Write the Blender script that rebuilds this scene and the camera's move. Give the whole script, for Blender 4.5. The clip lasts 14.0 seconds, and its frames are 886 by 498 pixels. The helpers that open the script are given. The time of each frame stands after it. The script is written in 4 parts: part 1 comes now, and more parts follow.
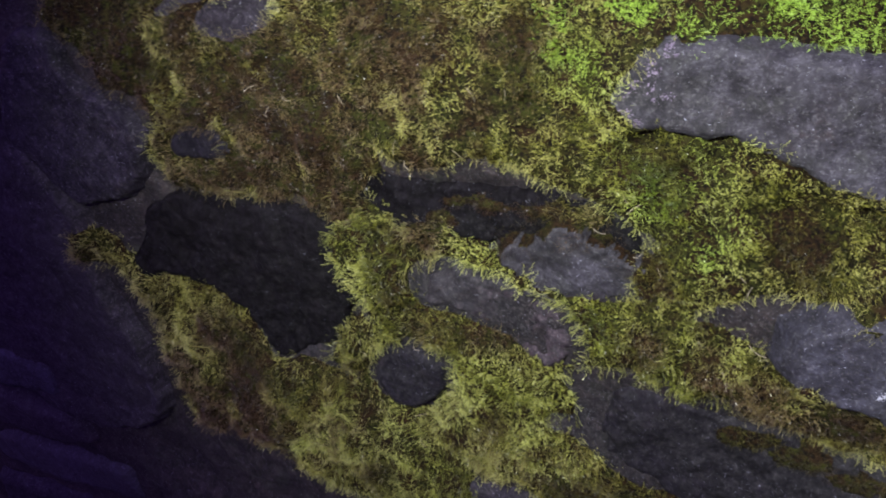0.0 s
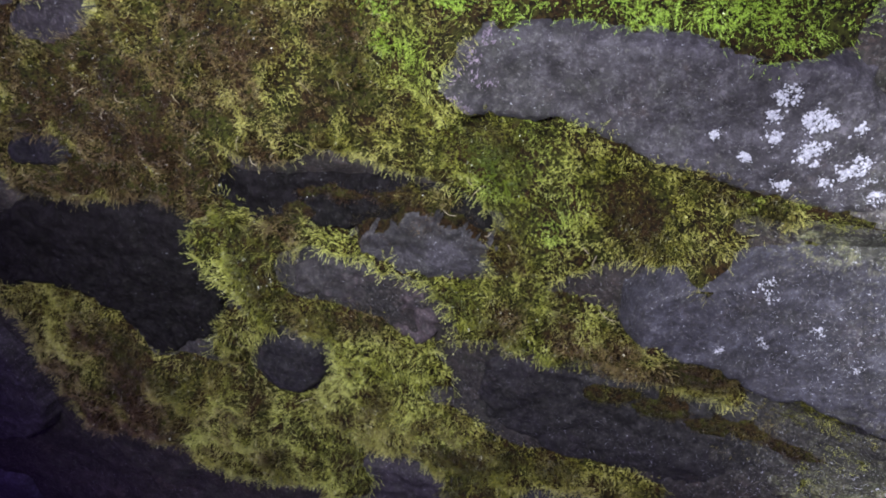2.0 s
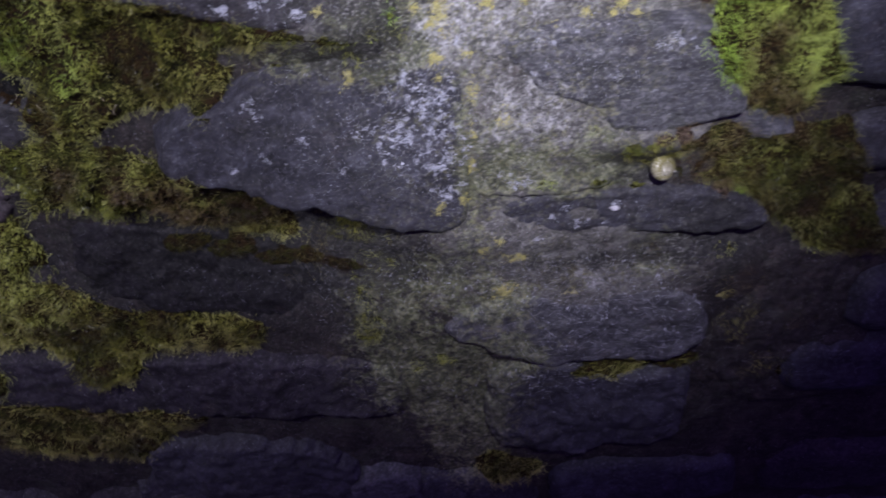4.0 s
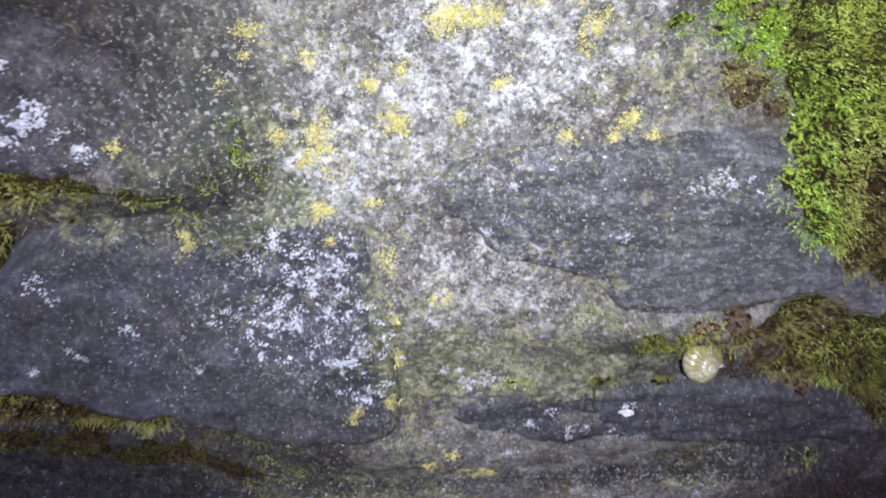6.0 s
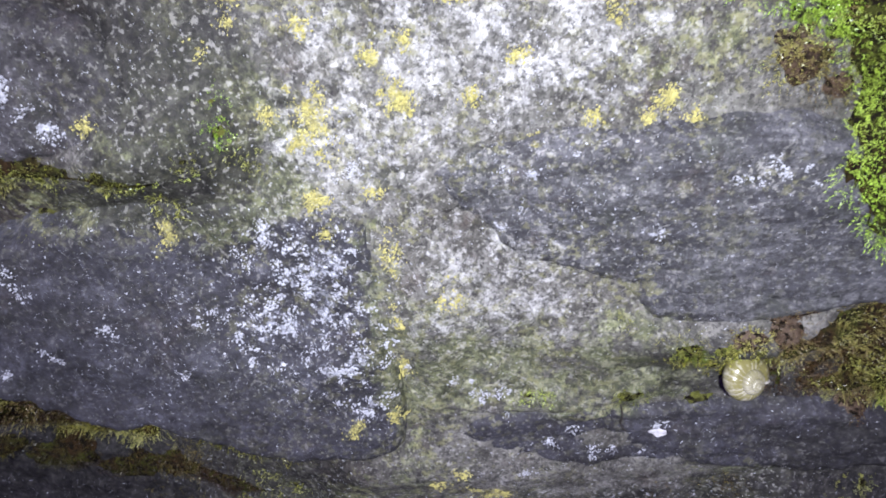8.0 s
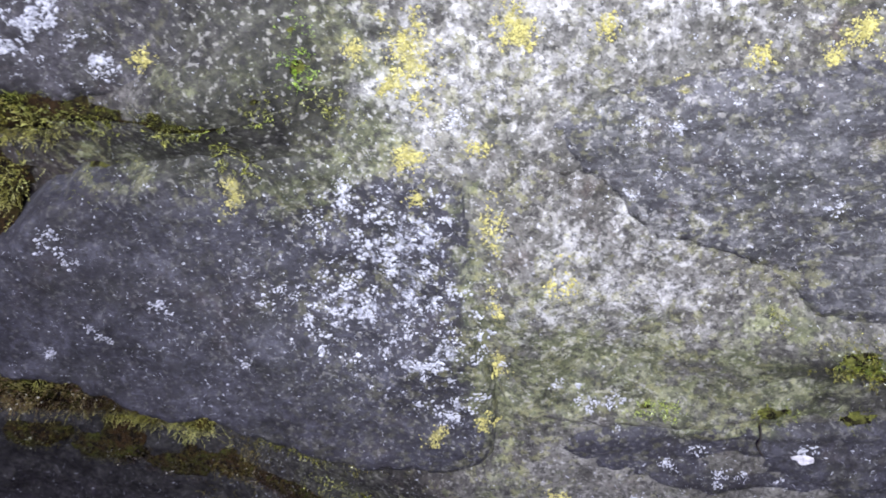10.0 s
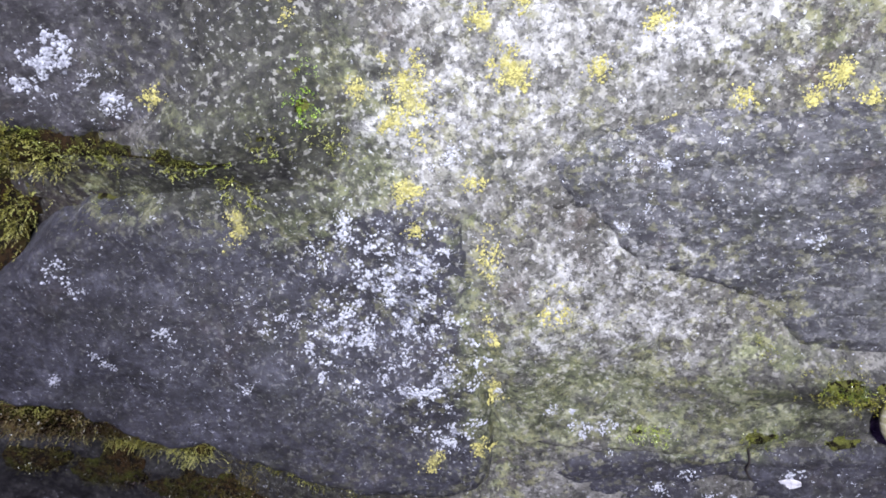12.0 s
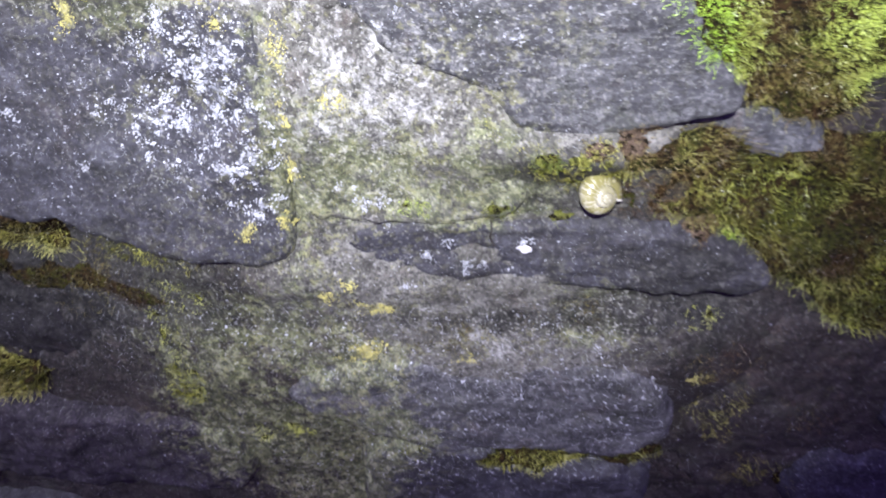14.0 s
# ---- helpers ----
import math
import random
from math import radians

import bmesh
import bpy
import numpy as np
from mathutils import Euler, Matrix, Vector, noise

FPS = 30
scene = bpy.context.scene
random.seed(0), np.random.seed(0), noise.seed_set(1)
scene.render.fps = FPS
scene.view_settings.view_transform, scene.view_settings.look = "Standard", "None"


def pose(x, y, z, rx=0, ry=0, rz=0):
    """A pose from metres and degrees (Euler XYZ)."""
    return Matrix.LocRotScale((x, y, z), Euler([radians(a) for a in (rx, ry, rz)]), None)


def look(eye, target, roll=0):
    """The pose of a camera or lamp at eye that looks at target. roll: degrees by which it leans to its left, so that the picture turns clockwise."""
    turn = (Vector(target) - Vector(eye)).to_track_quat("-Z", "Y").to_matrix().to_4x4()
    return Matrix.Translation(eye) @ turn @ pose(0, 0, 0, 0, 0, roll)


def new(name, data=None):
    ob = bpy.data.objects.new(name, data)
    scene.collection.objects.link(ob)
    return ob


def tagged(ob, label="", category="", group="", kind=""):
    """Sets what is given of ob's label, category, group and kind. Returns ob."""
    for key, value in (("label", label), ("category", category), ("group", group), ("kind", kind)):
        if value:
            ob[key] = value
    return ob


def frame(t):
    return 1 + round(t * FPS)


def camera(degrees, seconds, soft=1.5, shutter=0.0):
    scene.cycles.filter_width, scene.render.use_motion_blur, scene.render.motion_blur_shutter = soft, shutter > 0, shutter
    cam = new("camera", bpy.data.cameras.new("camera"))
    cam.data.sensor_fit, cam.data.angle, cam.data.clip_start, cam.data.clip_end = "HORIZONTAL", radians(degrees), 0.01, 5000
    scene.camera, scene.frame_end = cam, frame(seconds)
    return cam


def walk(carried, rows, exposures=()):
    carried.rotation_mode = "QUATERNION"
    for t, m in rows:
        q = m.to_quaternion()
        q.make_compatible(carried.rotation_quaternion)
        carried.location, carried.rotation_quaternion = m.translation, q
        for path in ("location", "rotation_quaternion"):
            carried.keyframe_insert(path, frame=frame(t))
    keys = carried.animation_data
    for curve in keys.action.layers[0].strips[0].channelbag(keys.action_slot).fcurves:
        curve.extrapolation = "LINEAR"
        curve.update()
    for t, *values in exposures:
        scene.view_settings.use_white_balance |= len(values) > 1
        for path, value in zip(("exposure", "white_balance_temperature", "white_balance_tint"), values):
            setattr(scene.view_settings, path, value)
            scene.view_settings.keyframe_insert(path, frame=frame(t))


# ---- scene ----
cam = camera(62.0, 14.0, soft=1.8, shutter=0.4)
PATH = [
    (0.0, -0.25138, -0.36044, 1.25176, 59.781, 4.799, 22.698),
    (0.5, -0.23446, -0.32872, 1.27796, 55.079, 7.443, 21.009),
    (1.0, -0.22599, -0.31901, 1.2755, 55.194, 6.812, 18.362),
    (1.5, -0.22036, -0.32948, 1.27714, 55.356, 6.387, 17.145),
    (2.0, -0.21347, -0.33575, 1.26766, 55.137, 5.949, 15.183),
    (2.5, -0.21218, -0.33936, 1.26338, 55.03, 6.32, 15.6),
    (3.0, -0.21057, -0.34528, 1.2618, 55.408, 5.541, 14.763),
    (3.2, -0.18417, -0.34454, 1.24056, 54.603, 4.825, 9.96),
    (3.3, -0.16426, -0.34037, 1.23898, 52.978, 4.925, 6.787),
    (3.5, -0.11353, -0.35064, 1.22623, 51.117, 5.819, 2.239),
    (3.7, -0.068, -0.389, 1.206, 52.635, 6.854, -1.147),
    (4.0, -0.02676, -0.43152, 1.21519, 52.875, 4.132, -1.131),
    (4.2, -0.00238, -0.43567, 1.21738, 55.204, 6.757, -0.185),
    (6.3, 0.03293, -0.21229, 1.17913, 53.463, 6.285, 1.323),
    (6.5, 0.03424, -0.21088, 1.17773, 53.501, 6.222, 0.971),
    (7.0, 0.03793, -0.21214, 1.17699, 53.432, 6.596, 1.37),
    (7.2, 0.03816, -0.21345, 1.17726, 53.643, 6.653, 1.857),
    (9.3, 0.02261, -0.17584, 1.12371, 54.649, 7.451, 5.472),
    (9.5, 0.02069, -0.1733, 1.12266, 54.973, 7.441, 6.1),
    (10.0, 0.01312, -0.17886, 1.12842, 55.817, 7.838, 8.2),
    (10.5, 0.00885, -0.18548, 1.13173, 56.48, 7.446, 9.161),
    (11.0, 0.01008, -0.18706, 1.13243, 56.607, 7.153, 9.016),
    (11.5, 0.01204, -0.18485, 1.13507, 57.444, 7.525, 8.391),
    (12.0, 0.01293, -0.18364, 1.13504, 57.405, 7.475, 7.697),
    (12.5, 0.01549, -0.18457, 1.13777, 58.312, 7.531, 7.009),
    (13.0, 0.0208, -0.18671, 1.14131, 57.811, 7.915, 6.059),
    (13.3, 0.02989, -0.19639, 1.12904, 55.516, 5.295, 4.303),
    (13.5, 0.04446, -0.20811, 1.12096, 51.593, 3.159, 4.125),
    (14.0, 0.06982, -0.25616, 1.12975, 50.082, 2.746, 3.399),
]
EXPOSURES = [(0.0, 0.18, 6500, 12), (1.0, 0.18, 6500, 12), (3.0, 0.10, 6500, 13), (3.5, -0.30, 6150, 19), (4.0, -0.80, 6100, 24), (4.2, -0.80, 6100, 24),
             (6.3, 0.0, 6350, 12), (13.0, 0.02, 6350, 12), (14.0, 0.64, 6400, 12)]
walk(cam, [(t, pose(*row)) for t, *row in PATH], EXPOSURES)

# ---- light: a night, two still lamps standing in for one carried hand torch, and a faint violet night sky ----
world = bpy.data.worlds.new("night")
world.use_nodes = True
world.node_tree.nodes["Background"].inputs[0].default_value = (0.27, 0.15, 0.72, 1)
world.node_tree.nodes["Background"].inputs[1].default_value = 0.92
scene.world = world
# two lamps added in place of one moving torch, over the mossy part and over the lichened part: eye, aim, watts
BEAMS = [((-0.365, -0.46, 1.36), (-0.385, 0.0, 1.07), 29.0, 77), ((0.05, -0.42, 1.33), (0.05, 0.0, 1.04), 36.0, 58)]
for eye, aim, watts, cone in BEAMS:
    torch = bpy.data.lights.new("torch_stand_in", "SPOT")
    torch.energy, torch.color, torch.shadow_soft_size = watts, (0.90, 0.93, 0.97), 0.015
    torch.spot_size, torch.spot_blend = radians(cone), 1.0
    new("torch_stand_in", torch).matrix_world = look(eye, aim)

MM = 0.001
BASE = 1.0          # height above the ground of the outlines' zero, metres


# ---- smooth random fields over the wall face (x, z in millimetres) ----
RNG = np.random.default_rng(7)
LATTICE = RNG.random((256, 256))


def field(x, z, size, seed=0):
    u, v = x / size + 17.3 * seed + 400, z / size + 31.7 * seed + 400
    i, j = np.floor(u).astype(int), np.floor(v).astype(int)
    a, b = u - i, v - j
    a, b = a * a * (3 - 2 * a), b * b * (3 - 2 * b)
    g = LATTICE
    low = g[i & 255, j & 255] * (1 - a) + g[(i + 1) & 255, j & 255] * a
    high = g[i & 255, (j + 1) & 255] * (1 - a) + g[(i + 1) & 255, (j + 1) & 255] * a
    return (low * (1 - b) + high * b) * 2 - 1


def layers(x, z, size, seed=0, octaves=4, gain=0.5):
    total, weight = 0, 1.0
    for k in range(octaves):
        total = total + weight * field(x, z, size / 2 ** k, seed + 3 * k)
        weight *= gain
    return total


def blobs(x, z, spots):
    total = np.zeros_like(x, dtype=float)
    for cx, cz, rx, rz, *weight in spots:
        total += (weight[0] if weight else 1.0) * np.exp(-0.7 * (((x - cx) / rx) ** 2 + ((z - cz) / rz) ** 2))
    return total


def rounded(outline, times=2):
    p = np.array(outline, float)
    for _ in range(times):
        q = np.roll(p, -1, 0)
        p = np.stack([0.78 * p + 0.22 * q, 0.22 * p + 0.78 * q], 1).reshape(-1, 2)
    return p


def inside_by(x, z, outline):
    """Distance to the outline, positive inside."""
    far = np.full(x.shape, 1e9)
    odd = np.zeros(x.shape, bool)
    for (ax, az), (bx, bz) in zip(outline, np.roll(outline, -1, 0)):
        dx, dz = bx - ax, bz - az
        s = np.clip(((x - ax) * dx + (z - az) * dz) / (dx * dx + dz * dz + 1e-9), 0, 1)
        far = np.minimum(far, np.hypot(x - ax - s * dx, z - az - s * dz))
        if az != bz:
            odd ^= ((az > z) != (bz > z)) & (x < dx * (z - az) / dz + ax)
    return np.where(odd, far, -far)


# ---- lichens and stains: centre x, z and reach in x, z, millimetres ----
PALE = [(13, 76, 55, 36), (-19, 49, 14, 14), (50, 93, 44, 19), (27, -9, 23, 15), (-4, -11, 13, 37, 0.5), (75, 20, 60, 30, 0.4), (30, -20, 45, 35, 0.35), (-40, 80, 50, 50, 0.4), (-55, -10, 33, 55, 0.4), (1, -92, 31, 14, 0.4), (18, -129, 40, 25, 0.6), (128, -124, 11, 16), (74, -140, 34, 12), (112, 36, 11, 5), (18, -55, 9, 7), (-322, 124, 8, 10)]
FILM = [(-35, -305, 38, 45, 1.2), (-30, -375, 40, 40, 1.0), (-40, -262, 50, 40, 1.2), (-72, 72, 24, 49), (20, -37, 38, 27), (-59, 47, 35, 15), (72, -27, 13, 19), (56, -60, 27, 11), (86, 73, 22, 20), (-45, -130, 48, 31, 1.0), (-100, -169, 29, 52, 1.0), (-66, -234, 41, 37, 1.4), (-9, -163, 31, 19, 1.4), (62, -49, 47, 12, 1.4), (118, -128, 27, 24, 1.4), (11, -221, 26, 22, 1.4), (-71, 44, 24, 11), (-15, -33, 15, 57), (-122, 41, 47, 9), (-60, 68, 20, 16)]
WHITE = [(-57, 28, 2, 7), (-36, 13, 6, 10), (-46, 4, 9, 9), (-62, -17, 10, 10), (-37, -13, 8, 8), (-44, -37, 4, 4), (-31, -34, 8, 6), (-32, -56, 6, 3), (-35, -63, 2, 3), (-151, 15, 3, 4)]
WHITE_SLAB = [(-161, 124, 6, 5), (-148, 111, 8, 7), (-164, 113, 3, 3), (-148, 95, 6, 7), (-163, 102, 4, 3), (-127, 84, 7, 7), (-139, 79, 3, 2), (-158, 78, 6, 3), (-114, 72, 2, 2), (-189, 103, 2, 2), (-175, 94, 3, 3), (-141, 109, 3, 2), (-128, 107, 2, 2)]
WHITE_DUST = [(-55, -5, 30, 50, 0.18), (-40, -60, 25, 25, 0.18), (75, 8, 50, 22, 0.35), (100, -205, 50, 30, 0.35)]
WHITE_SMALL = [(-153, -19, 2, 4), (-174, -28, 2, 3), (-102, -31, 3, 3), (-125, -8, 4, 3), (-85, -7, 4, 3), (-68, 19, 3, 6), (-24, 46, 6, 5), (81, -81, 3, 2), (26, 40, 2, 2), (32, 25, 2, 2), (37, 40, 1, 1), (26, 21, 1, 2), (78, 16, 3, 1), (112, 36, 11, 5), (18, -55, 9, 7), (-115, 72, 3, 3), (-120, 78, 3, 3), (56, -91, 6, 3), (38, -86, 2, 2), (26, -103, 5, 2), (46, -78, 3, 2), (-484, 47, 3, 3), (-325, 124, 5, 7)]
SPECKLED = [(-44, -27, 24, 40), (-53, 2, 39, 50), (-135, -13, 51, 61), (-126, 73, 31, 22), (100, -205, 60, 40, 1.8), (60, -140, 90, 30, 1.3), (-60, -130, 60, 30, 0.6), (90, -88, 60, 14), (40, 70, 60, 40), (70, 10, 60, 30), (-200, -150, 150, 40, 0.8), (0, -260, 200, 60, 1.2), (-430, -50, 150, 100, 0.5)]
YELLOW = [(18, 101, 8, 5), (67, 91, 5, 7), (-31, 63, 6, 10), (-3, 68, 5, 6), (-47, 66, 2, 3), (-36, 35, 4, 4), (19, 67, 2, 3), (-29, 93, 3, 2), (34, 76, 2, 2), (79, 59, 4, 3), (56, 55, 2, 2), (88, 52, 3, 2), (74, 53, 2, 2)]
YELLOW_SMALL = [(-14, 13, 2, 7), (-16, 36, 3, 2), (-35, 24, 2, 2), (38, 49, 2, 1), (-10, 81, 3, 3), (1, 86, 2, 2), (33, 100, 6, 4), (49, 103, 5, 2), (-48, 105, 4, 4), (-51, 96, 2, 2), (-63, 88, 1, 2), (-102, 71, 3, 2), (-38, 57, 2, 2)]
YELLOW_MORE = [(1, -154, 9, 9), (8, -121, 8, 5), (-13, -112, 4, 4), (17, -120, 4, 3), (54, -158, 8, 4), (172, -173, 5, 4), (5, -4, 3, 9), (-41, -69, 3, 4), (-91, 28, 3, 8), (-25, -65, 3, 5), (-1, -103, 3, 3), (-15, -8, 1, 16), (-17, -38, 2, 12)]
DRY = [(-205, -72, 26, 13, 0.9), (-235, -58, 20, 10, 0.5), (-550, 110, 95, 65, 0.9), (-570, 60, 60, 50, 0.6), (185, 0, 28, 28, 0.8), (168, 60, 22, 22, 0.4), (-424, 135, 54, 31), (-398, 96, 32, 21), (-566, 64, 53, 34), (-262, -39, 34, 24), (-661, -149, 67, 66), (-682, -239, 87, 59), (-255, 86, 18, 9), (-160, 39, 32, 11), (-442, 20, 29, 9), (-401, -55, 34, 15), (141, -56, 17, 15), (176, -65, 14, 9), (207, -27, 17, 17), (176, 11, 8, 21), (224, -84, 14, 21)]
LUSH = [(-248, 164, 38, 13), (-336, 139, 18, 19, 0.7), (-261, 110, 15, 9, 0.7), (-305, 61, 13, 15, 0.7), (-268, 45, 15, 23, 0.7), (-289, 87, 27, 14, 0.7), (141, 22, 10, 23), (108, 86, 14, 7), (138, 65, 11, 12)]
# algae, plus shade painted in along joints, under ledges and at dim parts
ALGAE_SHADE = [(-125, -118, 34, 24, 1.0), (105, -34, 30, 8, 1.1), (-345, 34, 38, 10, 1.2), (-312, 20, 12, 14, 1.0), (98, -42, 26, 12, 0.9), (130, -120, 60, 8, 0.7), (-80, 92, 32, 48, 0.95), (-60, 80, 26, 45, 0.4), (-100, 42, 34, 14, 0.9), (-250, 118, 70, 22, 0.5), (-300, 130, 30, 20, 0.6), (-230, -130, 90, 45, 0.7), (155, -95, 40, 25, 1.0), (60, -131, 110, 7, 0.9), (160, -190, 70, 60, 0.6), (-110, -190, 60, 50, 0.6), (-430, 0, 60, 40, 0.6), (-600, -60, 160, 90, 0.5), (115, 40, 25, 20, 0.5), (100, -62, 60, 6, 0.7), (-170, -100, 60, 22, 1.0), (-130, -104, 80, 20, 0.9), (-450, -100, 200, 130, 0.55)]
PURPLE = [(-294, 152, 5, 6), (-304, 136, 8, 8), (-313, 123, 4, 6), (-308, 114, 4, 3)]


FLUSH = [(10, 0, 60, 110), (-20, 60, 110, 50), (60, -145, 100, 50), (100, 0, 50, 60)]   # joints filled flush with the stones


# ---- materials ----
class Nodes:
    """A material's node tree, written in few words."""

    def __init__(self, name):
        self.mat = bpy.data.materials.new(name)
        self.mat.use_nodes = True
        self.tree = self.mat.node_tree
        self.bsdf = self.tree.nodes["Principled BSDF"]

    def add(self, kind, **values):
        node = self.tree.nodes.new(kind)
        for key, value in values.items():
            if key in node.inputs:
                self.put(value, node.inputs[key])
        return node

    def put(self, value, socket):
        if isinstance(value, bpy.types.NodeSocket):
            self.tree.links.new(value, socket)
        elif isinstance(value, tuple) and len(value) == 3 and socket.type == "RGBA":
            socket.default_value = (*value, 1)
        else:
            socket.default_value = value

    def coords(self):
        return self.tree.nodes.new("ShaderNodeTexCoord").outputs["Object"]

    def noise(self, scale, detail=4.0, rough=0.6, vector=None):
        return self.add("ShaderNodeTexNoise", Vector=vector or self.coords(), Scale=scale, Detail=detail, Roughness=rough).outputs["Fac"]

    def cells(self, scale, vector=None):
        return self.add("ShaderNodeTexVoronoi", Vector=vector or self.coords(), Scale=scale)

    def grains(self, scale, warp=0.0012):
        """A random grey for each of many small ragged grains."""
        wobble = self.add("ShaderNodeTexNoise", Vector=self.coords(), Scale=scale * 1.7, Detail=3.0).outputs["Color"]
        shift = self.tree.nodes.new("ShaderNodeVectorMath")
        shift.operation = "MULTIPLY_ADD"
        self.put(wobble, shift.inputs[0])
        shift.inputs[1].default_value = (warp, warp, warp)
        self.put(self.coords(), shift.inputs[2])
        colour = self.cells(scale, shift.outputs[0]).outputs["Color"]
        return self.add("ShaderNodeSeparateColor", Color=colour).outputs[0]

    def ramp(self, value, low, high):
        node = self.tree.nodes.new("ShaderNodeMapRange")
        node.interpolation_type = "SMOOTHSTEP"
        for socket, v in zip((0, 1, 2), (value, low, high)):
            self.put(v, node.inputs[socket])
        return node.outputs[0]

    def math(self, how, a, b=0.0):
        node = self.tree.nodes.new("ShaderNodeMath")
        node.operation = how
        self.put(a, node.inputs[0])
        self.put(b, node.inputs[1])
        return node.outputs[0]

    def mix(self, fac, a, b):
        node = self.tree.nodes.new("ShaderNodeMix")
        node.data_type = "RGBA"
        self.put(fac, node.inputs[0])
        self.put(a, node.inputs[6])
        self.put(b, node.inputs[7])
        return node.outputs[2]

    def attribute(self, name):
        node = self.tree.nodes.new("ShaderNodeAttribute")
        node.attribute_name = name
        return node.outputs["Fac"]

    def bump(self, height, strength, distance):
        return self.add("ShaderNodeBump", Height=height, Strength=strength, Distance=distance).outputs[0]

    def done(self, **values):
        for key, value in values.items():
            self.put(value, self.bsdf.inputs[key.replace("_", " ")])
        return self.mat


def stone_material(name, dark, mid, light, streak=1.0, filled=None, tint=0.45, gloss=0.35, crusty=1.0, colour_scale=1.0):
    n = Nodes(name)
    place = n.coords()
    if streak != 1.0:
        place = n.add("ShaderNodeMapping", Vector=place, Scale=(1, 1, streak)).outputs[0]
    if filled:
        snug = n.ramp(n.math("ADD", n.attribute("snug"), n.math("MULTIPLY", n.noise(60, 5, 0.7), 0.4)), 0.62, 1.05)
        dark, mid, light = (n.mix(snug, a, b) for a, b in zip((dark, mid, light), filled))
    broad, cloud, grain, fine = n.noise(22, 6, 0.7, place), n.noise(75, 6, 0.75, place), n.noise(260, 5, 0.75, place), n.noise(900, 3, 0.7)
    coarse, small = n.grains(330, 0.003), n.grains(850, 0.0012)
    blotch, dab = n.grains(125, 0.010), n.grains(230, 0.006)
    shade = n.tree.nodes.new("ShaderNodeObjectInfo").outputs["Random"]
    colour = n.mix(n.ramp(broad, 0.36, 0.64), dark, mid)
    colour = n.mix(n.math("MULTIPLY", n.ramp(cloud, 0.46, 0.68), 0.55), colour, light)
    colour = n.mix(n.math("MULTIPLY", n.ramp(cloud, 0.50, 0.36), 0.55), colour, dark)
    colour = n.mix(n.math("MULTIPLY", n.ramp(grain, 0.50, 0.66), 0.55), colour, light)
    # weathering: greenish and brownish tints
    colour = n.mix(n.math("MULTIPLY", n.ramp(n.noise(38, 6, 0.75), 0.50, 0.66), tint), colour, (0.038, 0.044, 0.028))
    colour = n.mix(n.math("MULTIPLY", n.ramp(n.noise(45, 6, 0.8), 0.54, 0.68), tint), colour, (0.070, 0.050, 0.042))
    colour = n.mix(n.math("MULTIPLY", shade, 0.15), colour, (0.08, 0.068, 0.06))
    # grey-green film of algae in soft clouds
    film = n.attribute("film")
    where = n.ramp(n.math("ADD", n.math("MULTIPLY", film, 0.30), n.math("ADD", n.math("MULTIPLY", n.noise(60, 6, 0.7), 0.75), n.math("MULTIPLY", dab, 0.16))), 0.66, 0.82)
    olive = n.mix(n.ramp(n.noise(140, 6, 0.8), 0.36, 0.64), (0.036, 0.043, 0.018), (0.165, 0.178, 0.088))
    olive = n.mix(n.math("MULTIPLY", n.ramp(coarse, 0.55, 1.0), 0.5), olive, (0.30, 0.30, 0.20))
    olive = n.mix(n.math("MULTIPLY", n.ramp(n.grains(240, 0.005), 0.40, 0.05), 0.6), olive, (0.030, 0.036, 0.012))
    colour = n.mix(n.math("MULTIPLY", where, 0.80 * crusty), colour, olive)
    # pale crust lichen in soft clouds, finely grained
    pale = n.attribute("pale")
    clouds = n.math("ADD", n.math("MULTIPLY", n.noise(55, 7, 0.72), 0.80), n.math("MULTIPLY", n.math("ADD", coarse, dab), 0.09))
    where = n.ramp(n.math("ADD", n.math("MULTIPLY", pale, 0.23), clouds), 0.68, 0.86)
    crust = n.mix(n.ramp(n.noise(130, 6, 0.8), 0.36, 0.66), (0.165, 0.163, 0.142), (0.35, 0.35, 0.345))
    crust = n.mix(n.math("MULTIPLY", n.ramp(coarse, 0.60, 1.0), 0.45), crust, (0.45, 0.45, 0.44))
    crust = n.mix(n.math("MULTIPLY", n.ramp(n.grains(210, 0.005), 0.42, 0.05), 0.6), crust, (0.135, 0.13, 0.10))
    crust = n.mix(n.math("MULTIPLY", n.ramp(small, 0.70, 1.0), 0.5), crust, (0.50, 0.50, 0.50))
    crust = n.mix(n.math("MULTIPLY", n.ramp(n.grains(620, 0.002), 0.26, 0.0), 0.6), crust, (0.075, 0.074, 0.066))
    colour = n.mix(n.math("MULTIPLY", where, 0.90 * crusty), colour, crust)
    # yellowish green grains in both
    mossy = n.math("MULTIPLY", n.ramp(n.math("ADD", n.math("MULTIPLY", n.grains(480, 0.003), 0.35), n.math("MULTIPLY", n.noise(48, 5, 0.75), 0.75)), 0.62, 0.72), n.math("MINIMUM", n.math("ADD", pale, film), 1.0))
    colour = n.mix(n.math("MULTIPLY", mossy, 0.55), colour, (0.17, 0.168, 0.080))
    # blackish green algae; shade under stones and in dim parts is painted with it
    algae_shade = n.attribute("algae_shade")
    black = n.ramp(n.math("ADD", n.math("MULTIPLY", algae_shade, 0.30), n.math("ADD", n.math("MULTIPLY", n.noise(80, 7, 0.8), 0.75), n.math("MULTIPLY", small, 0.08))), 0.56, 0.74)
    dark_coat = n.mix(n.ramp(n.noise(260, 5, 0.8), 0.40, 0.66), (0.010, 0.010, 0.010), (0.040, 0.039, 0.034))
